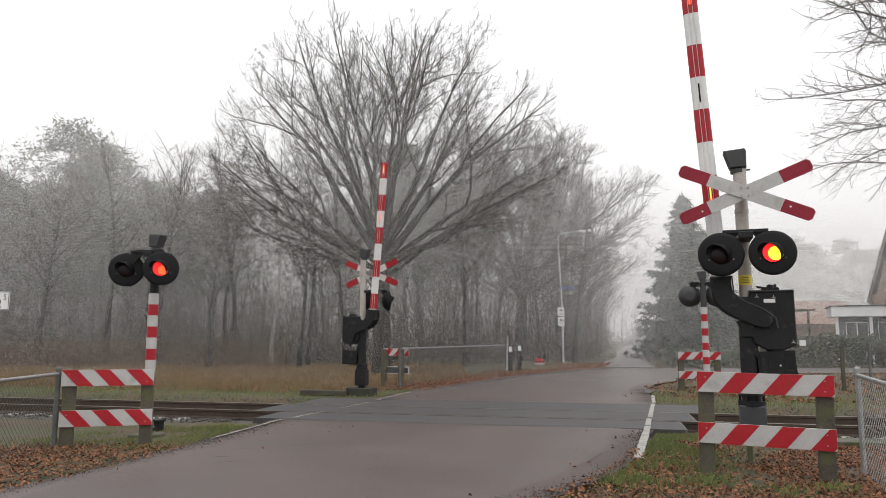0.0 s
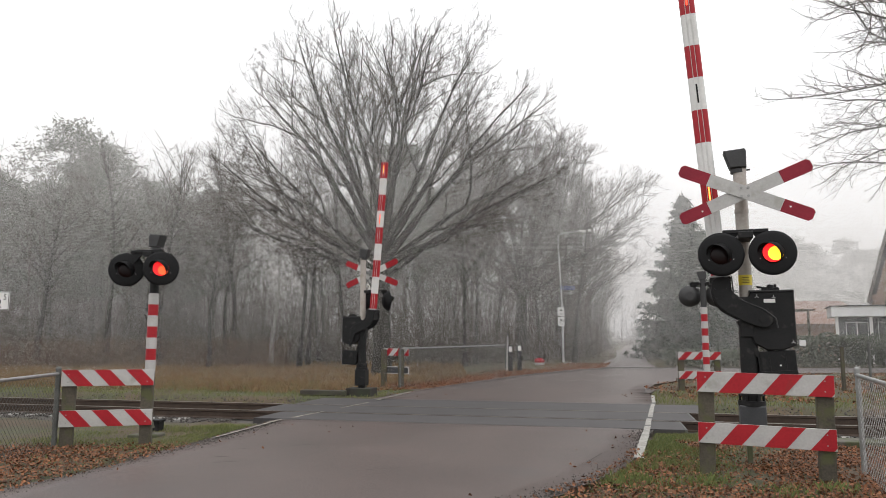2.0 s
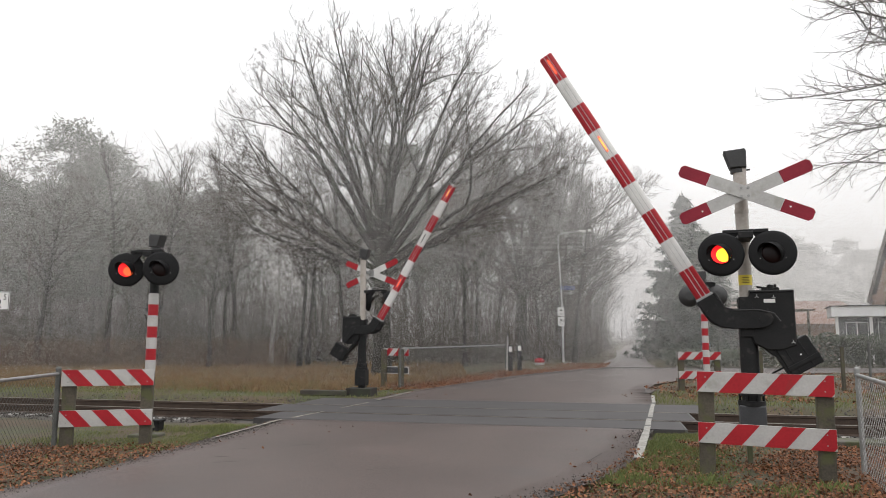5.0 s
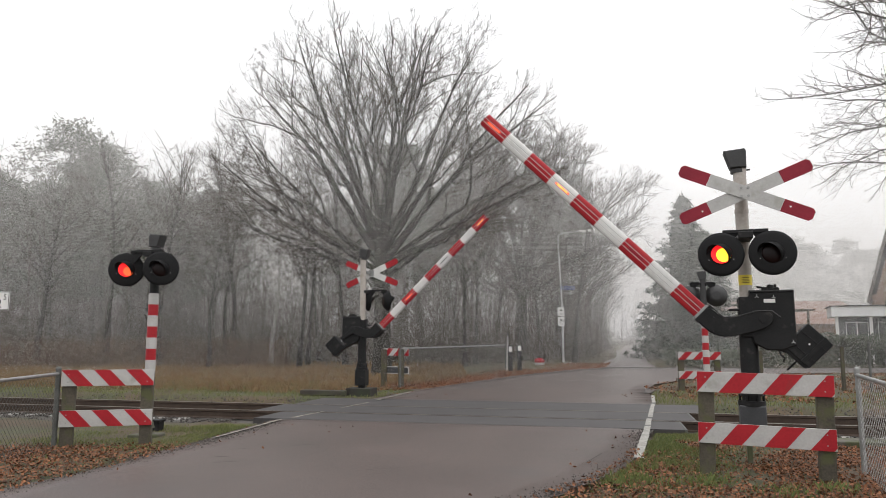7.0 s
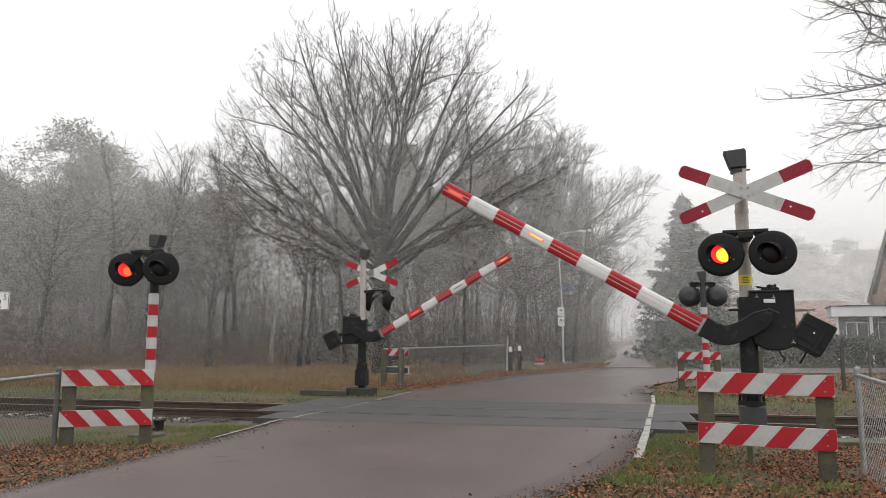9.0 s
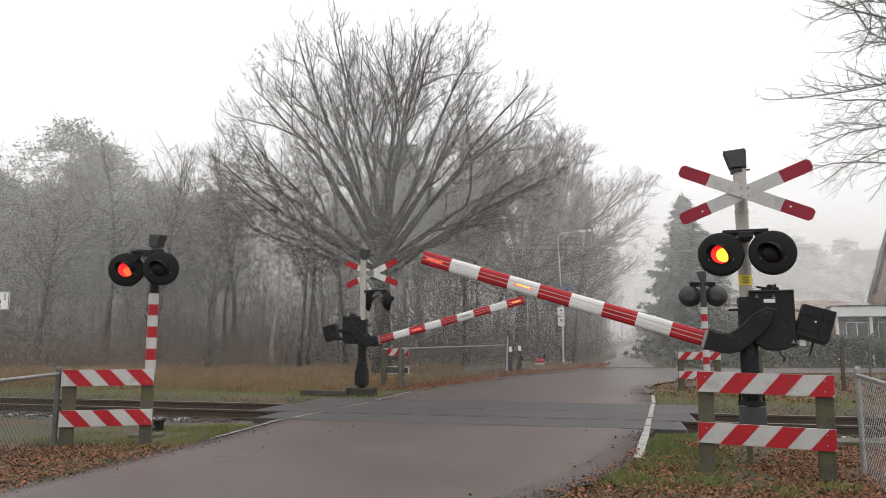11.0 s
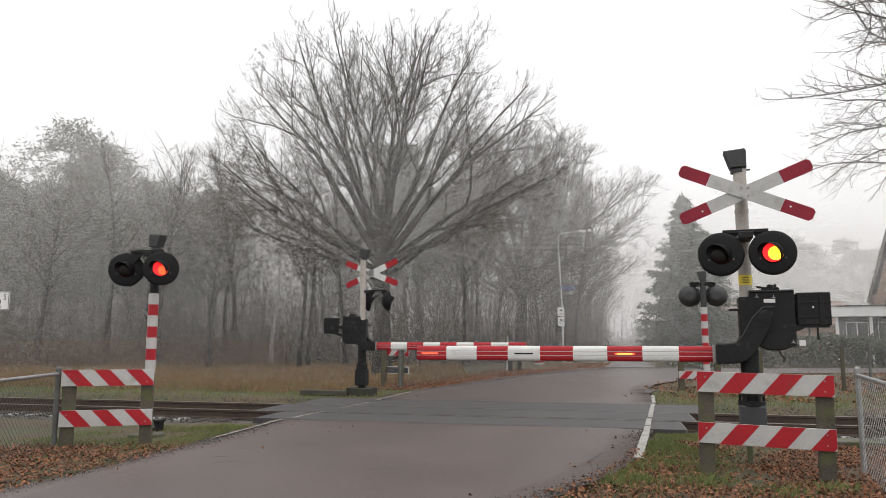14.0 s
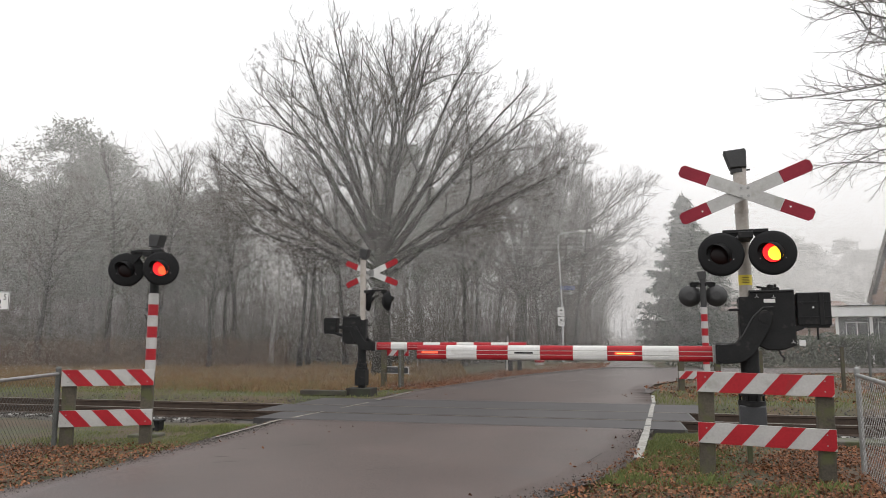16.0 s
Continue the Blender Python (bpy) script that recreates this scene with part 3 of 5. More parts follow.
def barrier_signal(m, label, yaw=0, sticker_on=True, foot=-0.26, cw=0.0, cores=(0, 1, 1), cross_x=-0.02, lamp_x=0.0):
    """Barrier machine with boom, warning cross and flashing lights. +x runs along the lowered boom, +y faces the road user."""
    b = empty("level_crossing_barrier", m, label, "crossing barrier", "crossing barriers")
    bm = bmesh.new()
    rod(bm, (0, 0, 1.4), (0, 0, 3.66), 0.079, seg=24)
    for z in (3.1, 2.62):
        rod(bm, (0, 0, z - 0.02), (0, 0, z + 0.02), 0.085, seg=24)
    part("mast", bm, PALE, b, "pale grey-beige steel mast")
    bm = bmesh.new()
    rod(bm, (0, 0, 0.7), (0, 0, 1.98), 0.11, seg=20)
    rod(bm, (0, 0, -0.05 if not sticker_on else 0.4), (0, 0, 0.7), 0.1, seg=16)
    rod(bm, (0, 0, 0.66), (0, 0, 0.72), 0.16, seg=20)
    rod(bm, (0, 0, 0.78), (0, 0, 0.84), 0.14, seg=20)
    for a in range(6):
        t = a * math.pi / 3
        rod(bm, (0.135 * math.cos(t), 0.135 * math.sin(t), 0.6), (0.135 * math.cos(t), 0.135 * math.sin(t), 0.8), 0.018, seg=6)
    box(bm, (0.02, 0.06, 1.75), (0.16, 0.16, 0.5), 0.012)
    rod(bm, (0.08, 0.1, 1.84), (0.22, 0.1, 1.84), 0.016, seg=8)
    part("lower_post", bm, BLACK, b, "black lower post with flange bolts")
    bm = bmesh.new()
    box(bm, (0, 0, 0.46), (0.3, 0.28, 0.42), 0.02)
    box(bm, (0.06, 0.1, 0.1), (0.06, 0.08, 0.5), 0.01, slot=1)
    part("pedestal", bm, [GREYBOX if sticker_on else BLACK, MOSSCONCRETE], b, "dark pedestal box on a pale leg")
    bm = bmesh.new()
    box(bm, (0, 0, foot), (0.7, 0.5, 0.26), 0.02)
    part("footing", bm, MOSSCONCRETE if sticker_on else WETBARK, b, "dark weathered footing")
    bell(b, 0.02, 3.6, -1)
    # machine housing
    bm = bmesh.new()
    prism(bm, [(0.0, 1.98), (0.0, 1.62), (-0.06, 1.42), (-0.2, 1.34), (-0.36, 1.34), (-0.53, 1.40), (-0.53, 2.06), (-0.04, 2.06)], -0.135, 0.135, bevel=0.014)
    rod(bm, (-0.163, -0.16, 1.71), (-0.163, 0.16, 1.71), 0.11, seg=20)
    case = part("machine_case", bm, BLACK, b, "black barrier machine housing")
    bm = bmesh.new()
    box(bm, (-0.275, 0, 2.068), (0.51, 0.29, 0.022), 0.006)
    part("lid", bm, DARKGREY, case, "dark grey metal lid")
    bm = bmesh.new()
    box(bm, (-0.28, -0.02, 2.095), (0.2, 0.12, 0.05), 0.012)
    rod(bm, (-0.34, -0.02, 2.09), (-0.34, -0.02, 2.16), 0.014, seg=8)
    rod(bm, (-0.22, 0.02, 2.11), (-0.12, 0.02, 2.13), 0.012, seg=8)
    rod(bm, (-0.28, 0.02, 2.1), (-0.28, 0.02, 2.15), 0.05, 0.04, seg=10)
    part("lid_latch", bm, BLACK, case, "black latch gear on the lid")
    bm = bmesh.new()
    box(bm, (-0.25, 0.1375, 1.945), (0.13, 0.004, 0.045))
    part("name_plate", bm, WHITEPAINT, case, "small white plate")
    bm = bmesh.new()
    box(bm, (-0.6, 0.05, 1.43), (0.07, 0.01, 0.07), 0.004)
    part("tag", bm, WHITEPAINT, case, "white tag hung at the corner")
    for (x, z) in ((-0.11, 2.0), (-0.49, 1.44), (-0.3, 1.99)):
        bm = bmesh.new()
        for t in range(3):
            a = radians(90 + 120 * t)
            rod(bm, (x, 0.138, z), (x + 0.026 * math.cos(a), 0.138, z + 0.026 * math.sin(a)), 0.006, seg=6)
        part("fastener", bm, GALV, case, "three-armed metal fastener")
    bm = bmesh.new()
    pts = [(-0.33, 0.05, 1.36), (-0.35, 0.1, 1.28), (-0.39, 0.1, 1.25), (-0.37, 0.08, 1.2)]
    for p, q in zip(pts, pts[1:]):
        rod(bm, p, q, 0.012, seg=6)
    part("cable", bm, BLACK, case, "drooping black cable")
    # warning cross of two planks
    for sgn, y in ((-1, 0.375), (1, 0.355)):
        bm = bmesh.new()
        tilt = Matrix.Translation((cross_x, y, 3.275)) @ Matrix.Rotation(radians(-24.2 if sgn < 0 else 21.7), 4, "Y")
        hw, cut, w = 0.82, 0.036, 0.08
        prism(bm, [(-0.45, -w), (0.45, -w), (0.45, w), (-0.45, w)], -0.008, 0.008, 0)
        for e in (-1, 1):
            half = [(0.452, -w), (hw - cut, -w), (hw, -w + cut), (hw, w - cut), (hw - cut, w), (0.452, w)]
            prism(bm, [(e * p[0], p[1]) for p in half], -0.008, 0.008, 1)
        bmesh.ops.transform(bm, matrix=tilt, verts=bm.verts)
        part("cross_plank", bm, [WHITE, CROSSRED] if sticker_on else [BOOMWHITE, RED], b, "white plank with dark red ends")
    bm = bmesh.new()
    for x in (cross_x - 0.04, cross_x + 0.04):
        for z in (3.225, 3.33):
            rod(bm, (x, 0.38, z), (x, 0.4, z), 0.017, seg=8)
    box(bm, (cross_x, 0.335, 3.275), (0.15, 0.02, 0.17), 0.005)
    box(bm, (cross_x * 0.5, 0.2, 3.275), (0.07, 0.28, 0.07), 0.005)
    part("cross_bolts", bm, GALV, b, "grey bolts and clamp plate")
    for x in (-0.5, 0.5):
        bm = bmesh.new()
        rod(bm, (cross_x + x, 0.382, 3.272 - abs(x) * 0.42), (cross_x + x, 0.387, 3.272 - abs(x) * 0.42), 0.011, seg=8)
        part("reflector_stud", bm, WHITEPAINT, b, "small white stud")
    if sticker_on:
        bm = bmesh.new()
        rod(bm, (0, 0, 2.15), (0, 0, 2.28), 0.0805, seg=24)
        sticker = part("sticker", bm, YELLOW, b, "yellow sticker wrapped round the mast")
        bm = bmesh.new()
        for k in range(4):
            box(bm, (0.0, 0.081, 2.18 + k * 0.022), (0.08, 0.003, 0.007))
        part("print", bm, INK, sticker)
    lamp_bracket(b, lamp_x, 2.78, 0.26, 0.42)
    la = lamp_head(b, lamp_x + 0.29, 0.42, 2.51, None, yaw)
    lb = lamp_head(b, lamp_x - 0.29, 0.42, 2.51, None, yaw)
    # swinging arm
    bm = bmesh.new()
    arm_outline = [(0.56, -0.315), (0.37, -0.315), (0.29, -0.27), (0.2, -0.13), (0.1, 0.04), (0.03, 0.11), (-0.06, 0.11), (-0.11, 0.03), (-0.08, -0.1), (0.03, -0.29), (0.13, -0.44), (0.27, -0.54), (0.56, -0.55)]
    for _ in range(2):
        arm_outline = [(p[0] * k + q[0] * (1 - k), p[1] * k + q[1] * (1 - k)) for p, q in zip(arm_outline, arm_outline[1:] + arm_outline[:1]) for k in (0.78, 0.22)]
    for side in (-1, 1):
        prism(bm, arm_outline, side * 0.19 - 0.018, side * 0.19 + 0.018, 0, bevel=0.008)
        rod(bm, (0, side * 0.18, 0), (0, side * 0.22, 0), 0.045, seg=16)
    prism(bm, [(0.5, -0.31), (0.56, -0.31), (0.56, -0.555), (0.5, -0.555)], -0.2, 0.2, 0, bevel=0.006)
    prism(bm, [(0.3, -0.45), (0.5, -0.4), (0.5, -0.5), (0.3, -0.52)], -0.17, 0.17, 0, bevel=0.006)
    for x, z in ((0.42, -0.37), (0.42, -0.5), (0.3, -0.5)):
        rod(bm, (x, 0.2, z), (x, 0.222, z), 0.014, seg=8)
    prism(bm, [(0.05, 0.06), (-0.44, 0.12), (-0.44, 0.04), (0.05, -0.08)], -0.21, -0.18, 0, bevel=0.005)
    prism(bm, [(0.0, -0.2), (-0.46 + cw, -0.06), (-0.46 + cw, -0.12), (0.0, -0.3)], -0.1, 0.1, 0, bevel=0.005)
    arm = part("swing_arm", bm, BLACK, b, "black swan-neck barrier arm")
    bm = bmesh.new()
    path = [(0.56, 0.2, -0.3), (0.34, 0.2, -0.3), (0.24, 0.2, -0.2), (0.12, 0.21, 0.02), (0.0, 0.215, 0.14), (-0.12, 0.215, 0.15)]
    for p, q in zip(path, path[1:]):
        rod(bm, p, q, 0.009, seg=6)
    part("conduit", bm, DARKGREY, arm, "thin dark conduit along the arm")
    bm = bmesh.new()
    box(bm, (-0.58, 0, 0.12), (0.37, 0.22, 0.4), 0.014)
    for z in (0.02, 0.2):
        box(bm, (-0.58, 0, z), (0.38, 0.235, 0.016), 0.003)
    box(bm, (-0.66, 0.115, 0.12), (0.05, 0.02, 0.4), 0.004)
    box(bm, (-0.58, 0, -0.09), (0.32, 0.2, 0.03), 0.004)
    rod(bm, (-0.62, 0, -0.08), (-0.62, 0, -0.26), 0.012, seg=8)
    bmesh.ops.translate(bm, verts=bm.verts, vec=(cw, 0, 0))
    weight = part("counterweight", bm, BLACK, arm, "black cast counterweight block")
    bm = bmesh.new()
    rod(bm, (-0.57 + cw, 0.108, 0.14), (-0.57 + cw, 0.115, 0.14), 0.011, seg=8)
    part("white_dot", bm, WHITEPAINT, weight, "small white dot")
    # boom of nine stripes with ribs
    half = [(0.0, -0.1), (0.022, -0.096), (0.038, -0.084), (0.047, -0.064), (0.051, -0.036), (0.044, -0.032), (0.044, -0.025), (0.052, -0.021), (0.052, 0.02), (0.044, 0.024), (0.044, 0.031), (0.051, 0.035), (0.047, 0.064), (0.038, 0.084), (0.022, 0.096), (0.0, 0.1)]
    pr = half + [(-y, z) for y, z in half[-2:0:-1]]
    k = len(pr)
    for i in range(9):
        bm = bmesh.new()
        x0, x1 = ARM_A + BOOM_L * i / 9, ARM_A + BOOM_L * (i + 1) / 9
        red = i % 2 == 0
        a = [bm.verts.new((x0, y, ARM_B + z)) for y, z in pr]
        c = [bm.verts.new((x1, y, ARM_B + z)) for y, z in pr]
        for j in range(k):
            f = bm.faces.new((a[j], a[(j + 1) % k], c[(j + 1) % k], c[j]))
            if red and j in (5, 9, 20, 24):
                f.material_index = 1
        if i == 0:
            bm.faces.new(a)
        if i == 8:
            bm.faces.new(c)
        bmesh.ops.recalc_face_normals(bm, faces=bm.faces)
        part("red_boom_section" if red else "white_boom_section", bm, [RED if red else BOOMWHITE, BOOMWHITE], arm, "red ribbed boom section with white lines" if red else "white ribbed aluminium boom section")
    bm = bmesh.new()
    box(bm, (ARM_A + 0.02, 0, ARM_B), (0.05, 0.13, 0.225), 0.01)
    part("boom_clamp", bm, GALV, arm, "grey boom clamp")
    lamps = []
    for where, core in zip((8.55, 5.5, 2.5), cores):
        x = ARM_A + BOOM_L * where / 9
        bm = bmesh.new()
        for y in (-1, 1):
            box(bm, (x, 0.0465 * y, ARM_B - 0.002), (0.27, 0.012, 0.027), 0.004)
        part("lamp_slot", bm, CROSSRED if where < 3 else SHIELD, arm, "dark recessed lamp slot")
        pair = []
        for y in (1, -1):
            bm = bmesh.new()
            box(bm, (0, 0, 0), (0.25, 0.006, 0.025), 0.002)
            if core:
                box(bm, (0, 0.002 * y, 0), (0.2, 0.006, 0.016), 0.002, slot=1)
            g = part("boom_lamp", bm, [GLOWBARRED, GLOWBARHOT], arm, "glowing boom lamp")
            g.location = (x, 0.0535 * y, ARM_B - 0.002)
            pair.append(g)
        lamps.append(pair)
    return {"thing": b, "lights": (la, lb), "arm": arm, "lamps": lamps}


NEAR = barrier_signal(pose(3.83, 8.855, 0, 0, 0, 180 - 19.06), "tall black crossing barrier with white and red cross")
FAR = barrier_signal(pose(-2.166, 18.94, 0, 0, 0, -16.56), "distant black crossing barrier seen from behind", -50, False, 0.06, -0.16, (1, 0, 0), 0.1, 0.3)
LEFT_SIG, LEFT_A, LEFT_B = light_signal(pose(-4.64, 11.25, 0, 0, 0, 180 - 17), "flashing red lights on a striped post behind a board fence", 0.06, 34, None, 0.33, 0.03)
RIGHT_SIG, RIGHT_A, RIGHT_B = light_signal(pose(6.48, 17.45, 0, 0, 0, -17), "striped signal post seen from behind beyond the track", 0.0, 0, DARKGREY)


# ---- striped board fences ----
def board_fence(m, width, slant, label, first_red, period, posts=(0.09, 0.09), tops=(1.08, 0.9), shift=0.0):
    f = empty("board_fence", m, label, "board fence", "striped board fences")
    for x in (posts[0], width - posts[1]):
        bm = bmesh.new()
        box(bm, (x, 0.02, 0.4), (0.17, 0.12, 1.3), 0.02)
        for v in bm.verts:
            v.co.x += 0.008 * noise.noise(v.co * 7)
            v.co.z += 0.02 * noise.noise(v.co * 5) if v.co.z > 0.9 else 0
        part("timber_post", bm, WOOD, f, "mossy weathered timber post")
    for top in (tops[0], 0.52):
        h = 0.225
        bm = bmesh.new()
        box(bm, (width / 2, -0.062 + shift, top - h / 2), (width, 0.028, h), 0.003)
        x = -2 * period + (0 if first_red else period / 2)
        plain = shift > 0 and top < 0.6
        if plain:
            prism(bm, [(0.025, top - h + 0.025), (width - 0.025, top - h + 0.025), (width - 0.025, top - 0.025), (0.025, top - 0.025)], -0.0785 + shift, -0.0765 + shift, 1)
        while x < width + period and not plain:
            q = [(x, top - h), (x + period / 2, top - h), (x + period / 2 + slant, top), (x + slant, top)]
            q = clip_quad(q, 0.002, width - 0.002)
            if len(q) > 2:
                prism(bm, q, -0.0785 + shift, -0.0765 + shift, 1)
            x += period
        bd = part("board", bm, [WHITE, GREYBOX if plain else RED], f, "grey board with a white rim" if plain else "white board with slanting red stripes")
        for e in (posts[0], width - posts[1]):
            for z in (top - 0.06, top - 0.17):
                bm = bmesh.new()
                rod(bm, (e, -0.077 + shift, z), (e, -0.083 + shift, z), 0.008, seg=6)
                part("bolt", bm, GALV, bd)
    return f


board_fence(pose(2.885, 8.13, 0.035, 0, 1.0, math.degrees(math.atan2(-0.52, 1.27))), 1.372, 0.19, "red and white board fence on mossy timber posts", False, 0.447)
board_fence(pose(-5.36, 10.03, -0.035, 0, 0, math.degrees(math.atan2(0.3, 1.22))), 1.215, -0.215, "red and white board fence beside the road", False, 0.42)
board_fence(pose(6.93, 20.95, 0.02, 0, 0, -6), 1.22, 0.215, "striped board fence beyond the track", True, 0.42)
board_fence(pose(-1.95, 22.5, 0.1, 0, 0, -37), 1.05, 0.215, "striped board fence behind mossy posts beside the far road", True, 0.42, posts=(0.09, 0.25), shift=0.16)


# ---- chain-link fences ----
def chain_fence(points, height, step, wire, mat_post, label, r_post=0.035, rail_mat=None, gap=2.5, r_rail=0.023):
    (x0, y0), (x1, y1) = points[0], points[-1]
    rz = math.degrees(math.atan2(y1 - y0, x1 - x0))
    length = math.dist(points[0], points[-1])
    f = empty("chain_link_fence", pose(x0, y0, 0, 0, 0, rz), label, "wire fence", "wire fences")
    k = max(1, int(round(length / gap)))
    for i in range(k + 1):
        bm = bmesh.new()
        x = length * i / k
        rod(bm, (x, 0, -0.25), (x, 0, height + 0.03), r_post, seg=12)
        bmesh.ops.create_uvsphere(bm, u_segments=10, v_segments=6, radius=r_post * 1.2, matrix=Matrix.Translation((x, 0, height + 0.035)))
        part("fence_post", bm, mat_post, f)
    bm = bmesh.new()
    rod(bm, (0, 0, height - 0.03), (length, 0, height - 0.03), r_rail, seg=10)
    part("top_rail", bm, rail_mat or GALV, f, "thin top rail")
    verts, faces = [], []
    h = height - 0.06

    def strand(xa, za, xb, zb, y):
        d = Vector((xb - xa, 0, zb - za)).normalized()
        n = Vector((-d.z, 0, d.x)) * wire
        base = len(verts)
        for p in ((xa, za), (xb, zb)):
            verts.extend([(p[0] + n.x, y, p[1] + n.z), (p[0] - n.x, y + wire, p[1] - n.z), (p[0] - n.x, y - wire, p[1] - n.z)])
        for a, b in ((0, 1), (1, 2), (2, 0)):
            faces.append((base + a, base + b, base + 3 + b, base + 3 + a))

    s = -h
    while s < length:
        for sgn in (1, -1):
            xa, xb = max(0.0, s), min(length, s + h)
            za, zb = xa - s, xb - s
            if xb - xa > 0.02:
                if sgn > 0:
                    strand(xa, 0.03 + za, xb, 0.03 + zb, 0.003)
                else:
                    strand(xa, 0.03 + h - za, xb, 0.03 + h - zb, -0.003)
        s += step
    raw_mesh("wire_mesh", verts, faces, WIRE if mat_post is GALV else OLDWIRE, f, "woven wire mesh")
    return f


chain_fence([(4.72, 8.1), (2.95, 3.9)], 1.1, 0.12, 0.0019, GALV, "galvanised chain-link fence by the barrier", r_post=0.028)
chain_fence([(-5.42, 10.02), (-5.0, 6.4)], 1.02, 0.085, 0.0018, OLDWIRE, "dark weathered chain-link fence by the track")
chain_fence([(-1.3, 21.6), (3.0, 34.0)], 1.22, 0.16, 0.0026, OLDWIRE, "long low wire fence along the wood", r_post=0.03, gap=14.0)
chain_fence([(8.3, 21.3), (40.0, 14.0)], 1.3, 0.16, 0.0018, OLDWIRE, "dark wire fence along the railway", rail_mat=OLDWIRE, gap=4.0, r_rail=0.007)

# ---- trees ----
def tubes(paths):
    """Tapered tubes along paths of (point, radius); thin ones get fewer sides."""
    verts, faces, slots = [], [], []
    for pts, rads in paths:
        r = rads[0]
        n = 9 if r > 0.12 else 6 if r > 0.04 else 4 if r > 0.015 else 3
        base = len(verts)
        for i, p in enumerate(pts):
            d = (pts[min(i + 1, len(pts) - 1)] - pts[max(i - 1, 0)])
            d.normalize()
            a = d.orthogonal().normalized()
            b = d.cross(a)
            for k in range(n):
                t = 2 * math.pi * k / n
                q = p + (a * math.cos(t) + b * math.sin(t)) * rads[i]
                verts.append((q.x, q.y, q.z))
        for i in range(len(pts) - 1):
            for k in range(n):
                faces.append((base + i * n + k, base + i * n + (k + 1) % n, base + (i + 1) * n + (k + 1) % n, base + (i + 1) * n + k))
    return verts, faces


def wander(rnd, p, d, length, r0, r1, steps, wild, lift):
    pts, rads = [p.copy()], [r0]
    d = d.normalized()
    for i in range(steps):
        d = (d + Vector((rnd.gauss(0, wild), rnd.gauss(0, wild), rnd.gauss(0, wild) + lift))).normalized()
        p = p + d * (length / steps)
        pts.append(p.copy())
        rads.append(r0 + (r1 - r0) * ((i + 1) / steps) ** 0.8)
    return pts, rads


def sprout(rnd, pts, rads, level, plan, thick, thin):
    """Side shoots along a path, level by level. plan: (count, length, angle, wild, lift, steps) for each level."""
    if level >= len(plan):
        return
    count, length, angle, wild, lift, steps = plan[level]
    n = len(pts)
    for i in range(count):
        k = rnd.uniform(0.3, 1.0) if i else 1.0
        f = k * (n - 1)
        j = min(n - 2, int(f))
        p = pts[j].lerp(pts[j + 1], f - j)
        r = rads[j] + (rads[j + 1] - rads[j]) * (f - j)
        d = (pts[j + 1] - pts[j]).normalized()
        side = d.orthogonal().normalized()
        side.rotate(Matrix.Rotation(rnd.uniform(0, 2 * math.pi), 3, d))
        a = radians(rnd.gauss(angle, 10)) if i else radians(rnd.uniform(5, 20))
        way = d * math.cos(a) + side * math.sin(a)
        ln = length * rnd.uniform(0.65, 1.2) * (1.15 - 0.4 * k)
        r0 = max(0.0055, min(r * 0.75, ln * 0.02))
        sub = wander(rnd, p, way, ln, r0, max(0.0035, r0 * 0.3), steps, wild, lift)
        (thick if level < 2 else thin).append(sub)
        sprout(rnd, sub[0], sub[1], level + 1, plan, thick, thin)


def cones(twigs, verts, faces):
    """Single tapering twigs: (foot, way with length, radius)."""
    for p, d, r in twigs:
        a = d.orthogonal().normalized() * r
        b = d.normalized().cross(a)
        o = len(verts)
        q = p + d
        for s, c in ((1.0, 0.0), (-0.5, 0.866), (-0.5, -0.866)):
            verts.append((p.x + a.x * s + b.x * c, p.y + a.y * s + b.y * c, p.z + a.z * s + b.z * c))
        verts.append((q.x, q.y, q.z))
        faces.extend([(o, o + 1, o + 3), (o + 1, o + 2, o + 3), (o + 2, o, o + 3)])


def finish_tree(t, thick, thin, bark=None, twigs=()):
    v, f = tubes(thick)
    raw_mesh("trunk", v, f, bark or WETBARK, t, "rough dark grey-brown bark", smooth=True)
    v, f = tubes(thin)
    cones(twigs, v, f)
    raw_mesh("crown", v, f, TWIG, t, "fine bare twigs")
    return t


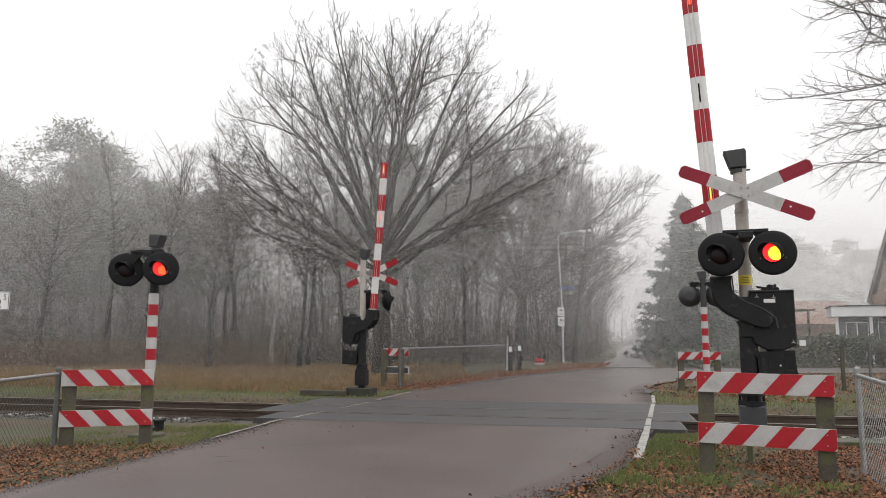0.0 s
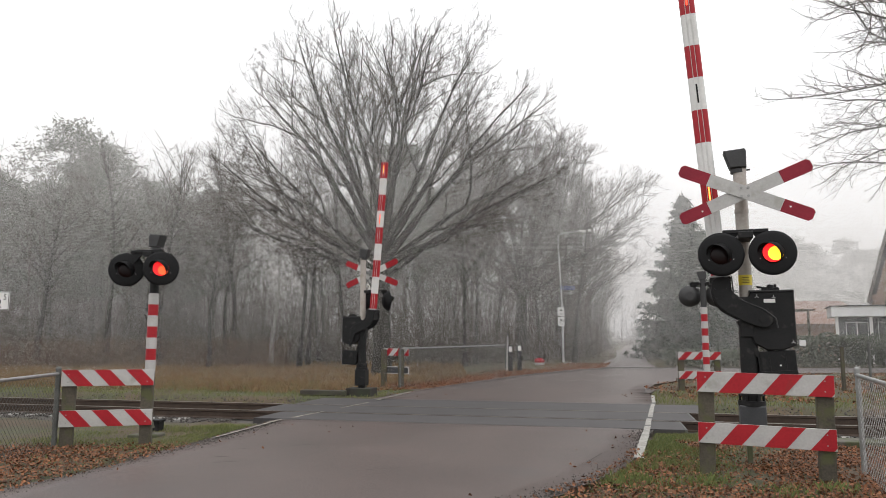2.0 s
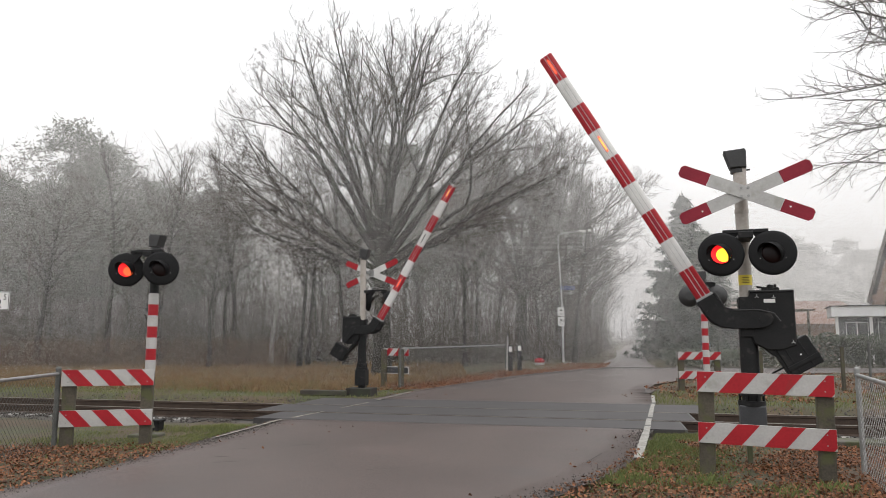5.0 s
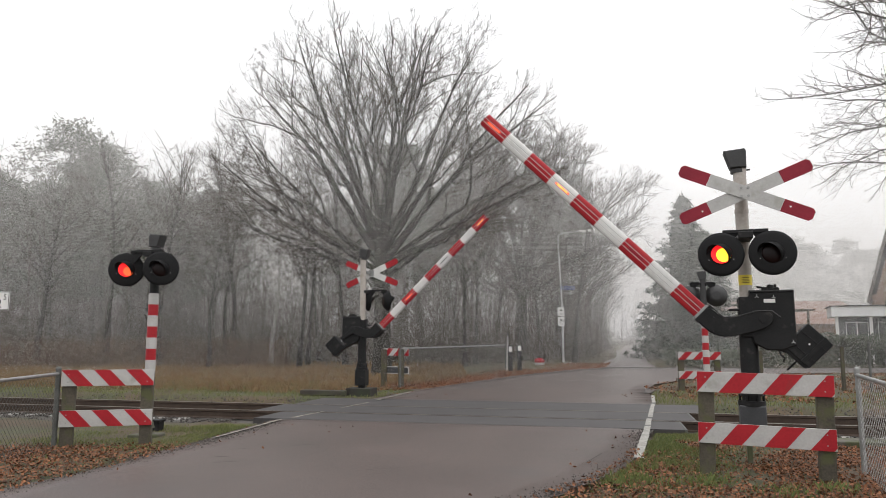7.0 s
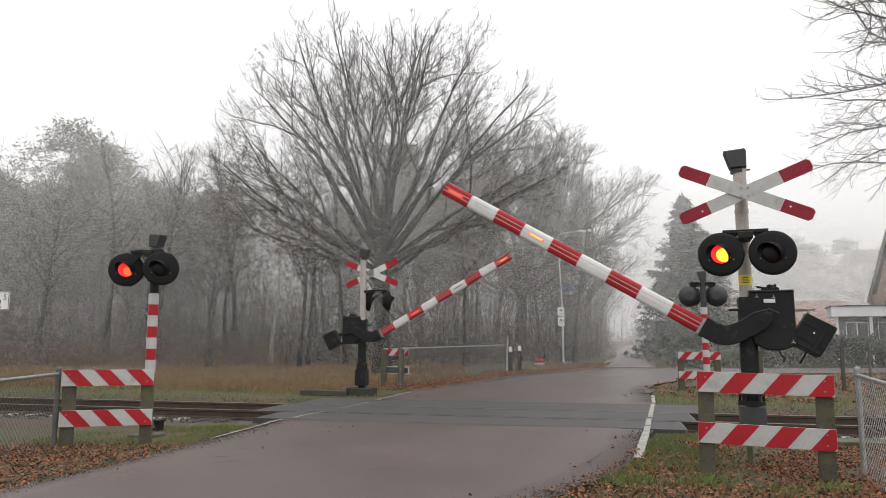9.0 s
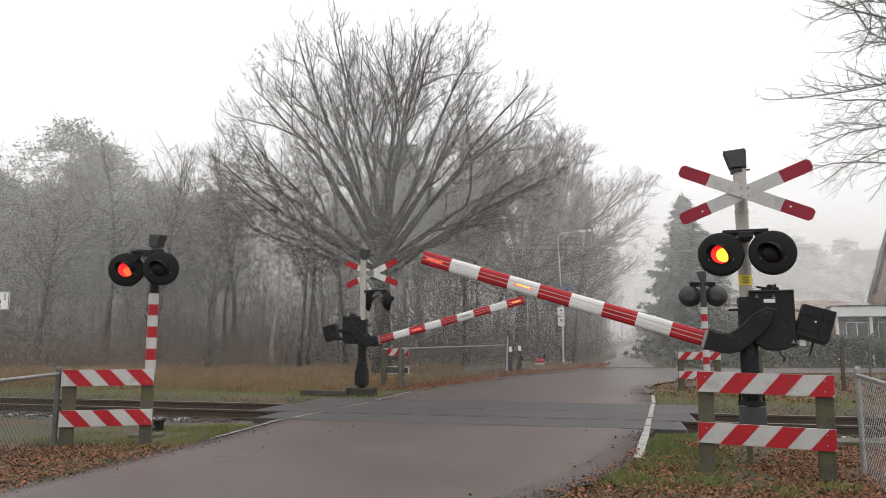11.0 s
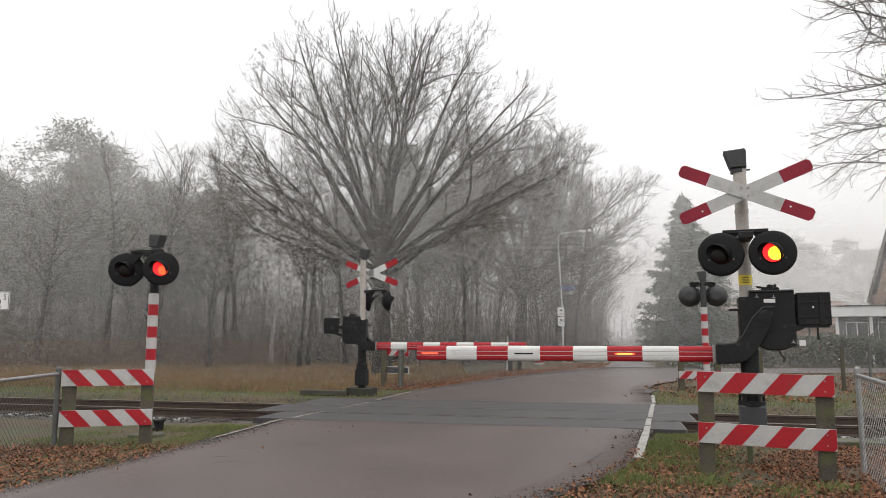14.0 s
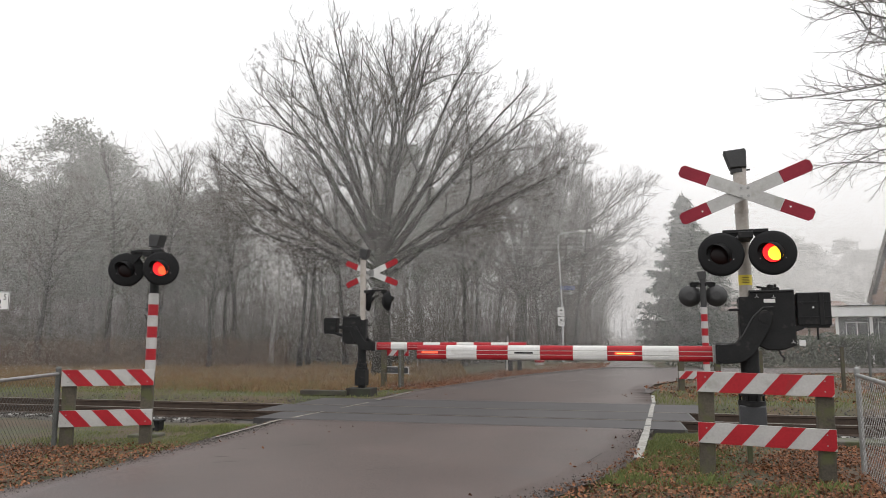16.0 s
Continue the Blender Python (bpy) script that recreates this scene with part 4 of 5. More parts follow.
def limb_tree(m, seed, label, trunk, r0, limbs, crown, plan, tip=0.005, bark=None, group="bare trees", lift=0.03, wild=0.08, lean=0.0, limb_r=0.014, arch=0.006, bare=0.25):
    """A bare tree of main limbs that fork again and again inside its crown. limbs: (start height, heading, rise, length);
    crown: middle height, half width, height above and below the middle; plan: (spacing, share, base, angle, steps) for each order of shoots."""
    rnd = random.Random(seed)
    mid, wide, up, down = crown

    def inside(q):
        e = Vector(((q.x - lean) / wide, q.y / wide, (q.z - mid) / (up if q.z > mid else down)))
        return e.length < 0.95 + 0.2 * noise.noise(e.normalized() * 2.4 + Vector((seed, 0, 0)))

    def fit(p, d, ln):
        while ln > 0.12 and not inside(p + d * ln):
            ln *= 0.84
        return ln

    thick, thin, twigs = [], [], []
    heart = Vector((lean, 0, mid - 0.6 * down))

    def grow(path, level):
        pts, rads = path
        n = len(pts)
        total = sum((b - a).length for a, b in zip(pts, pts[1:]))
        spacing, share, base, angle, steps = plan[level]
        s = total * bare * (1.0 if level == 0 else 0.5)
        turn = rnd.uniform(0, 6.28)
        while s < total:
            f = s / total * (n - 1)
            j = min(n - 2, int(f))
            p = pts[j].lerp(pts[j + 1], f - j)
            r = rads[j] + (rads[j + 1] - rads[j]) * (f - j)
            d = (pts[j + 1] - pts[j]).normalized()
            turn += 2.4 + rnd.gauss(0, 0.5)
            side = d.orthogonal().normalized()
            side.rotate(Matrix.Rotation(turn, 3, d))
            a = radians(rnd.gauss(angle, 9))
            way = d * math.cos(a) + side * math.sin(a)
            way.z += 1.2 * lift
            way += (p - heart).normalized() * 0.36
            way.normalize()
            ln = fit(p, way, (share * (total - s) + base) * rnd.uniform(0.55, 1.25))
            if ln > 0.12:
                if level == len(plan) - 1:
                    twigs.append((p, way * ln, tip * 0.9))
                else:
                    r1 = max(tip, min(r * 0.72, ln * 0.0135))
                    sub = wander(rnd, p, way, ln, r1, max(tip * 0.7, r1 * 0.25), steps, wild * 1.4, lift)
                    (thick if r1 > 0.03 else thin).append(sub)
                    grow(sub, level + 1)
            s += spacing * rnd.uniform(0.5, 1.5)

    stem = wander(rnd, Vector((0, 0, -0.2)), Vector((0, 0, 1)), trunk + 0.2, r0, r0 * (0.72 if trunk < 7 else 0.12), 10, 0.025 if trunk < 7 else 0.05, 0.03)
    stem[1][0] *= 1.35
    stem[1][1] *= 1.08
    thick.append(stem)
    for z, heading, rise, length in limbs:
        f = min(0.999, (z + 0.2) / (trunk + 0.2)) * 10
        j = int(f)
        p = stem[0][j].lerp(stem[0][j + 1], f - j)
        h, e = radians(heading), radians(rise)
        d = Vector((math.cos(h) * math.cos(e), math.sin(h) * math.cos(e), math.sin(e)))
        length = fit(p, d, length)
        path = wander(rnd, p, d, length, min(stem[1][j] * 0.62, length * limb_r), 0.012, 12, wild * 0.6, arch)
        thick.append(path)
        grow(path, 0)
    return finish_tree(empty("tree", m, label, "tree", group), thick, thin, bark, twigs)


def slim_tree(m, seed, label, height=14, r=0.16, bark=None, crown_from=0.35, count=16, group="bare trees"):
    """A woodland tree: a stem that runs through, with rising boughs all round."""
    rnd = random.Random(seed)
    limbs = []
    for i in range(count):
        k = crown_from + (0.93 - crown_from) * (i + rnd.random()) / count
        limbs.append((height * 0.9 * k, rnd.uniform(0, 360), rnd.uniform(28, 62), height * 0.36 * (1.2 - 0.65 * k)))
    plan = ((0.7, 0.45, 0.8, 40, 4), (0.5, 0.4, 0.5, 42, 2), (0.3, 0.2, 0.45, 40, 1))
    return limb_tree(m, seed, label, height * 0.9, r, limbs, (height * 0.62, height * 0.33, height * 0.4, height * 0.5), plan, 0.0075, bark, group, 0.035, 0.1)


def needle_fan(verts, faces, rnd, p, way, size, n, flat=0.5):
    """A tuft of narrow blades round a shoot."""
    for k in range(n):
        d = (way + Vector((rnd.gauss(0, 0.7), rnd.gauss(0, 0.7), rnd.gauss(0, flat)))).normalized()
        s = d.orthogonal().normalized()
        s.rotate(Matrix.Rotation(rnd.uniform(0, 6.28), 3, d))
        o = p + Vector((rnd.gauss(0, size * 0.3), rnd.gauss(0, size * 0.3), rnd.gauss(0, size * 0.2)))
        q = o + d * size * rnd.uniform(0.6, 1.2)
        w = s * size * 0.15
        b = len(verts)
        verts.extend([(o.x - w.x, o.y - w.y, o.z - w.z), (o.x + w.x, o.y + w.y, o.z + w.z), (q.x, q.y, q.z)])
        faces.append((b, b + 1, b + 2))


def pine(m, seed, label, height=18, r=0.2, crown_from=0.36, boughs=66, group="pines"):
    rnd = random.Random(seed)
    t = empty("pine_tree", m, label, "tree", group)
    thick = []
    stem = wander(rnd, Vector((0, 0, -0.2)), Vector((0, 0, 1)), height, r, 0.04, 12, 0.03, 0.04)
    thick.append(stem)
    verts, faces = [], []
    for i in range(boughs):
        k = crown_from + (1 - crown_from) * (math.floor(i / boughs * 9) + rnd.uniform(0.2, 0.75)) / 9
        f = min(11, int(k * 12))
        p = stem[0][f].lerp(stem[0][f + 1], k * 12 - f) if f < 12 else stem[0][12]
        a = rnd.uniform(0, 6.28)
        e = (k - crown_from) / (1 - crown_from)
        ln = height * 0.2 * (0.3 + 0.8 * math.sin(math.pi * (0.25 + 0.7 * e))) * rnd.uniform(0.45, 1.25)
        d = Vector((math.cos(a), math.sin(a), rnd.uniform(-0.1, 0.35)))
        path = wander(rnd, p, d, ln, 0.045, 0.012, 5, 0.12, 0.05)
        thick.append(path)
        for j in (3, 4, 5):
            if rnd.random() < 0.12:
                continue
            wide = rnd.uniform(0.35, 0.75)
            for c in range(21):
                q = path[0][j] + Vector((rnd.gauss(0, wide), rnd.gauss(0, wide), rnd.gauss(0.2, 0.34)))
                needle_fan(verts, faces, rnd, q, Vector((0, 0, 0.35)), 0.4, 3)
    v, f = tubes(thick)
    raw_mesh("trunk", v, f, WETBARK, t, "bare reddish-grey pine trunk", smooth=True)
    raw_mesh("crown", verts, faces, PINE, t, "clumped dark green needles")
    return t


def spruce(m, seed, label, height=10.5, width=3.4):
    rnd = random.Random(seed)
    t = empty("spruce_tree", m, label, "tree", "spruces")
    thick = [wander(rnd, Vector((0, 0, -0.2)), Vector((0, 0, 1)), height, 0.18, 0.02, 10, 0.008, 0.05)]
    verts, faces = [], []
    z = 0.35
    while z < height - 0.2:
        k = 1 - z / height
        for i in range(int(7 + 7 * k)):
            a = rnd.uniform(0, 6.28)
            ln = (width * k ** 0.95 + 0.1) * rnd.uniform(0.6, 1.15)
            d = Vector((math.cos(a), math.sin(a), 0.25 - 0.35 * k))
            path = wander(rnd, Vector((0, 0, z + rnd.uniform(-0.1, 0.1))), d, ln, 0.03, 0.008, 5, 0.05, 0.03 - 0.02 * k)
            thick.append(path)
            for j in range(1, 6):
                for c in range(3 if j > 1 else 1):
                    q = path[0][j] + Vector((rnd.gauss(0, 0.16), rnd.gauss(0, 0.16), rnd.gauss(-0.08, 0.1)))
                    needle_fan(verts, faces, rnd, q, Vector((d.x * 0.6, d.y * 0.6, -0.5)), 0.3, 8, 0.3)
        z += 0.26
    needle_fan(verts, faces, rnd, Vector((0, 0, height - 0.1)), Vector((0, 0, 1)), 0.4, 20)
    v, f = tubes(thick)
    raw_mesh("trunk", v, f, BARK, t, "hidden brown trunk and boughs", smooth=True)
    raw_mesh("crown", verts, faces, SPRUCE, t, "drooping dark green needle sprays")
    return t


OAK_LIMBS = ((4.3, 183, 9, 7.6), (3.2, 8, 2, 4.8), (4.4, 2, 30, 9.8), (3.9, 168, 30, 10.0), (4.2, 215, 28, 8.5), (4.0, 322, 28, 8.5), (4.6, 110, 34, 7.5), (4.8, 176, 50, 11.0),
             (4.7, 355, 48, 11.0), (5.0, 140, 62, 11.5), (5.0, 25, 60, 11.5), (5.2, 190, 76, 12.0), (5.2, 335, 78, 12.0), (5.2, 60, 86, 12.0),
             (4.6, 172, 41, 10.5), (4.6, 8, 40, 10.5), (5.1, 166, 68, 11.5), (5.2, 352, 67, 12.0), (5.2, 205, 80, 12.5), (5.2, 20, 84, 12.5))
OAK_PLAN = ((0.9, 0.5, 1.8, 44, 7), (0.48, 0.42, 0.9, 47, 5), (0.3, 0.36, 0.45, 44, 3), (0.2, 0.3, 0.25, 44, 2), (0.14, 0.1, 0.22, 42, 1))
FAR_PLAN = ((1.1, 0.58, 1.8, 37, 6), (0.52, 0.42, 1.0, 42, 4), (0.3, 0.36, 0.6, 44, 2), (0.18, 0.2, 0.4, 44, 1))
limb_tree(pose(-2.6, 30.0, 0), 6, "large spreading bare oak with many rising limbs", 5.4, 0.42, OAK_LIMBS, (9.2, 8.8, 7.6, 6.2), OAK_PLAN, 0.0055, lean=0.1, bare=0.28, wild=0.09, limb_r=0.019)
limb_tree(pose(5.4, 50.0, 0), 23, "spreading bare oak beside the bend of the road", 5.4, 0.5, [(z + 0.2, h + 25, r, n * 1.15) for z, h, r, n in OAK_LIMBS], (9.4, 10.6, 9.0, 7.0), FAR_PLAN, 0.0125, lean=1.6, bare=0.32, limb_r=0.018)
limb_tree(pose(10.0, 61.0, 0), 31, "bare oak leaning over the far road", 4.8, 0.45, [(z - 0.6, h + 70, r, n * 1.1) for z, h, r, n in OAK_LIMBS[2:]], (9.0, 10.0, 8.8, 6.8), FAR_PLAN, 0.0135, lean=1.8, bare=0.32, limb_r=0.018)
bough_tree = limb_tree(pose(27.8, 38.2, 0), 42, "bare tree whose low boughs reach over the side road", 16.0, 0.3, ((12.2, 184, 10, 9.2), (12.6, 176, 20, 8.0), (14.2, 182, 22, 7.5), (11.0, 188, 2, 6.6), (10.3, 180, 0, 6.4), (9.5, 186, 2, 6.2), (8.7, 176, 2, 5.8), (7.9, 184, 0, 5.6), (7.1, 178, 0, 5.2), (15.0, 186, 40, 6.0), (14.0, 20, 40, 6.0), (11.0, 60, 30, 5.5), (11.6, 300, 30, 5.5)),
                       (11.8, 8.8, 7.0, 7.0), ((0.4, 0.42, 0.7, 42, 5), (0.22, 0.45, 0.35, 44, 3), (0.12, 0.3, 0.2, 46, 1)), 0.0056, lift=-0.012, wild=0.14, limb_r=0.009, arch=-0.012, bare=0.2)
bough_tree.scale = (1.56, 1.56, 1.56)
slim_tree(pose(-9.6, 39.5, 0), 51, "slender white-barked birch at the wood's edge", height=12, r=0.13, bark=BIRCH, crown_from=0.45, count=10)

rnd = random.Random(77)
slim = [slim_tree(pose(-7.5, 43, 0), 61, "slim bare woodland tree", 13.5, 0.17), slim_tree(pose(-13.0, 42, 0), 62, "slim bare woodland tree", 12, 0.15, count=18), slim_tree(pose(-4.2, 46, 0), 63, "slim bare woodland tree", 15, 0.2, crown_from=0.4, count=18)]
pines = [pine(pose(-31.8, 56, 0), 71, "tall pine with a clumped dark crown", 19.6, 0.24), pine(pose(-28.8, 60, 0), 72, "tall pine with a clumped dark crown", 18.0, 0.22, 0.4), pine(pose(-3.0, 57, 0), 73, "pine standing deep in the misty wood", 17.5, 0.22, 0.45, 56)]


def plant(source, x, y, z=0.0, scale=1.0):
    c = copy_thing(source, pose(x, y, z, 0, 0, rnd.uniform(0, 360)))
    c.scale = (scale, scale, scale * rnd.uniform(0.93, 1.07))
    return c


# the wood to the left and behind the oak
for k in range(34):
    y = rnd.uniform(40, 78)
    x = rnd.uniform(-0.62 * y - 2, 0.02 * y + 1.5)
    plant(rnd.choice(slim), x, y, scale=rnd.uniform(0.75, 1.02))
for k in range(16):
    y = rnd.uniform(50, 80)
    x = rnd.uniform(-0.66 * y - 3, -0.36 * y) if k < 12 else rnd.uniform(-0.36 * y, 0.02 * y)
    plant(rnd.choice(pines), x, y, scale=rnd.uniform(0.6, 0.78) if k < 12 else rnd.uniform(0.7, 0.85))
for x, y, s in ((-1.4, 50.5, 0.8), (2.4, 60.0, 0.85), (-31.5, 50.0, 0.72), (-25.0, 52.0, 0.7), (-19.5, 56.0, 0.72)):
    plant(rnd.choice(pines), x, y, scale=s)
for k in range(8):
    y = rnd.uniform(45, 54)
    plant(rnd.choice(pines), -y * (0.3 + 0.33 * (k + rnd.random()) / 8), y, scale=rnd.uniform(0.5, 0.68))
for x, y, s in ((-15.5, 38.5, 0.9), (-12.2, 37.0, 0.8), (-7.6, 37.5, 0.95), (-5.4, 39.5, 1.0), (-19.5, 41, 1.05), (-23, 40, 0.95), (1.2, 39, 0.85)):
    plant(rnd.choice(slim), x, y, scale=s)
# the avenue along the far road, and the misty line beyond the house
for k in range(11):
    y = 54 + k * 6.2
    x = np.interp(y, [p[1] for p in ROAD_L], [p[0] for p in ROAD_L]) - rnd.uniform(1.5, 6.5)
    plant(rnd.choice(slim), float(x), y, scale=rnd.uniform(0.85, 1.1))
for k in range(9):
    y = 43 + k * 2.6
    x = np.interp(y, [p[1] for p in ROAD_L], [p[0] for p in ROAD_L]) - rnd.uniform(2.0, 9.0)
    plant(rnd.choice(slim), float(x), y, scale=rnd.uniform(0.6, 0.95))
for k in range(9):
    y = rnd.uniform(118, 140)
    plant(rnd.choice(pines), y * (0.38 + 0.26 * (k + rnd.random()) / 9), y, scale=rnd.uniform(0.8, 1.15))
first_spruce = spruce(pose(18.8, 54.2, 0), 81, "dark conical spruce beside the far road", 12.6, 4.3)
for x, y, s in ((22.6, 59.5, 0.86),):
    plant(first_spruce, x, y, scale=s)


# ---- undergrowth, hedge, grasses and fallen leaves ----
def shrub(m, seed, label):
    rnd = random.Random(seed)
    t = empty("shrub", m, label, "shrub", "shrubs at the wood's edge")
    thick, thin = [], []
    for i in range(12):
        a, tilt = rnd.uniform(0, 6.28), radians(rnd.uniform(5, 40))
        d = Vector((math.cos(a) * math.sin(tilt), math.sin(a) * math.sin(tilt), math.cos(tilt)))
        path = wander(rnd, Vector((rnd.gauss(0, 0.25), rnd.gauss(0, 0.25), -0.1)), d, rnd.uniform(1.6, 3.2), 0.02, 0.005, 5, 0.1, 0.03)
        thick.append(path)
        sprout(rnd, path[0], path[1], 2, ((0,), (0,), (7, 0.9, 38, 0.12, 0.02, 3), (4, 0.4, 38, 0.12, 0.02, 1)), thick, thin)
    v, f = tubes(thick)
    raw_mesh("trunk", v, f, TWIG, t, "brown woody stems")
    v, f = tubes(thin)
    raw_mesh("crown", v, f, TWIG, t)
    return t


shrubs = [shrub(pose(-16, 40, 0), 91, "tangled leafless brown shrub"), shrub(pose(-6, 38.5, 0), 92, "tangled leafless brown shrub")]
for k in range(17):
    y = rnd.uniform(38, 46)
    plant(rnd.choice(shrubs), rnd.uniform(-0.62 * y, 0.05 * y), y, scale=rnd.uniform(0.6, 1.2))
for k in range(8):
    y = rnd.uniform(44, 60)
    x = float(np.interp(y, [p[1] for p in ROAD_L], [p[0] for p in ROAD_L])) - rnd.uniform(2.0, 7)
    plant(rnd.choice(shrubs), x, y, scale=rnd.uniform(0.6, 1.0))


def thicket(name, count, x_of, ys, top, mat, label, broad=1.0):
    """Deep woodland too fine to tell apart: leaning stems and sprays of twigs."""
    rnd = random.Random(count)
    verts, faces = [], []
    for k in range(count):
        y = rnd.uniform(*ys)
        x = x_of(rnd, y)
        low = rnd.random()
        if k % 130 == 0:
            z, ln, w, d = -0.1, rnd.uniform(0.4, 1.0) * top, rnd.uniform(0.05, 0.16) * min(1.0, top / 6), Vector((rnd.gauss(0, 0.06), rnd.gauss(0, 0.06), 1)).normalized()
        else:
            z, ln, w = top * low ** 1.8, rnd.uniform(0.8, 2.2) * min(1.0, top / 3), rnd.uniform(0.012, 0.035) * broad
            d = Vector((rnd.gauss(0, 0.6), rnd.gauss(0, 0.6), rnd.gauss(0.5, 0.5))).normalized()
        s = d.cross(Vector((rnd.gauss(0, 1), rnd.gauss(0, 1), 0.2))).normalized() * w * 0.5
        o = len(verts)
        p = Vector((x, y, z))
        m = p + d * ln * 0.5 + Vector((rnd.gauss(0, 0.06), rnd.gauss(0, 0.06), 0)) * ln * 0.5
        q = p + d * ln
        verts.extend([tuple(p - s), tuple(p + s), tuple(m + s * 0.7), tuple(m - s * 0.7), tuple(q)])
        faces.extend([(o, o + 1, o + 2, o + 3), (o + 3, o + 2, o + 4)])
    return tagged(raw_mesh(name, verts, faces, mat), label, "woodland", kind="stuff")


thicket("woodland", 36000, lambda r, y: r.uniform(-0.68 * y - 3, -0.2 * y) if r.random() < 0.76 else r.uniform(-0.2 * y, 0.09 * y + 0.5), (43, 76), 14.0, TWIG, "dense leafless woodland fading into the mist", 1.3)
thicket("woodland", 15000, lambda r, y: r.uniform(-0.72 * y - 3, -0.26 * y) if r.random() < 0.68 else r.uniform(-0.26 * y, 0.16 * y), (78, 92), 14.0, TWIG, "deepest dim part of the misty wood", 7.0)
thicket("woodland", 20000, lambda r, y: float(np.interp(y, [p[1] for p in ROAD_L], [p[0] for p in ROAD_L])) - 1.5 - abs(r.gauss(0, 5)), (46, 110), 9.0, TWIG, "dense leafless woodland along the far road")


thicket("woodland", 8000, lambda r, y: r.uniform(0.36 * y, 0.78 * y), (135, 160), 17.0, TWIG, "pale distant tree line beyond the house", 2.6)
thicket("woodland", 7000, lambda r, y: r.uniform(0.17 * y, 0.37 * y), (153, 168), 22.0, TWIG, "dim wood far down the misty road", 3.0)
thicket("undergrowth", 11000, lambda r, y: r.uniform(-0.66 * y, 0.1 * y), (41, 58), 4.2, TWIG, "tangled leafless undergrowth below the trees", 1.4)
thicket("bracken", 14000, lambda r, y: r.uniform(-0.68 * y - 2, -0.22 * y), (36.5, 45), 1.3, BRACKEN, "rust-brown dead bracken at the wood's edge")


def leaf_box(name, count, region, size, mat, label, category):
    """Small leaves filling a box-shaped hedge, thinning at the rim."""
    rnd = random.Random(len(name) + count)
    verts, faces = [], []
    x0, x1, y0, y1, z1 = region
    for k in range(count):
        x, y = rnd.uniform(x0, x1), rnd.uniform(y0, y1)
        top = z1 * (0.85 + 0.22 * noise.noise((x * 0.6, y * 0.6, 4)))
        z = top * rnd.random() ** 0.7
        d = Vector((rnd.gauss(0, 1), rnd.gauss(0, 1), rnd.gauss(0.3, 0.6))).normalized()
        s = d.orthogonal().normalized() * size * 0.5
        q = Vector((x, y, z))
        a, b, c, e = q - s, q + d * size * 0.5, q + s, q - d * size * 0.5
        o = len(verts)
        verts.extend([tuple(a), tuple(b), tuple(c), tuple(e)])
        faces.append((o, o + 1, o + 2, o + 3))
    return tagged(raw_mesh(name, verts, faces, mat), label, category, kind="stuff")


leaf_box("hedge", 16000, (17.2, 42, 37.7, 39.3, 1.95), 0.16, HEDGE, "dark green garden hedge behind the side road", "hedge")
leaf_box("ivy_bank", 2500, (12.6, 16.5, 37.5, 41.0, 1.0), 0.14, HEDGE, "low evergreen growth below the spruce", "shrub")


def blades(name, count, place, height, width, mat, label, lean=0.35):
    """Grass: one narrow bent blade at a time."""
    verts, faces = [], []
    rnd = random.Random(count)
    made = 0
    while made < count:
        at = place(rnd)
        if at is None:
            continue
        made += 1
        x, y, f = at
        z = ground_z(x, y) - 0.01
        h, a = height * f * rnd.uniform(0.5, 1.2), rnd.uniform(0, 6.28)
        b = rnd.uniform(0, 6.28)
        w, k = width * rnd.uniform(0.7, 1.3), h * rnd.uniform(0.1, lean)
        dx, dy = math.cos(a) * w / 2, math.sin(a) * w / 2
        o = len(verts)
        verts.extend([(x - dx, y - dy, z), (x + dx, y + dy, z), (x + dx * 0.7 + math.cos(b) * k * 0.35, y + dy * 0.7 + math.sin(b) * k * 0.35, z + h * 0.6), (x + math.cos(b) * k, y + math.sin(b) * k, z + h)])
        faces.extend([(o, o + 1, o + 2), (o, o + 2, o + 3)])
    return tagged(raw_mesh(name, verts, faces, mat), label, "grass", kind="stuff")


def clear(x, y, gap=0.05, rails=2.3):
    lo, hi = road_span(y)
    return not (lo - gap < x < hi + gap) and abs(off_track(x, y)) > rails and not side_road(x, y)


def near_verge(rnd):
    y = rnd.uniform(4.5, 12.6)
    lo, hi = road_span(y)
    if rnd.random() < 0.45:
        x = lo - 0.04 - abs(rnd.gauss(0, 1.6))
        if y < 9.8 and rnd.random() < 0.9:
            return None
    else:
        x = hi + 0.03 + abs(rnd.gauss(0, 0.6))
        if y < 7.8 and rnd.random() < 0.6:
            return None
    patch = noise.noise((x * 1.1, y * 1.1, 12))
    if not clear(x, y, 0.0, 2.1) or (patch < -0.12 and rnd.random() < 0.8):
        return None
    return (x, y, 0.55 + 0.9 * max(0.0, patch))


def far_verge(rnd):
    x, y = rnd.uniform(-22, 16), rnd.uniform(15.5, 31)
    d = off_track(x, y)
    if not 2.0 < d < 7.5 + 3 * noise.noise((x * 0.3, y * 0.3, 5)) or not clear(x, y, 0.05):
        return None
    return (x, y, 0.8)


def field(rnd):
    y = rnd.uniform(18, 46)
    x = rnd.uniform(-0.68 * y - 2, 1.0)
    lo, hi = road_span(y)
    if off_track(x, y) < 4.2 or x > lo - 1.0 - rnd.random() * 1.6:
        return None
    return (x, y, 0.6 + 0.6 * abs(noise.noise((x * 0.25, y * 0.25, 6))))


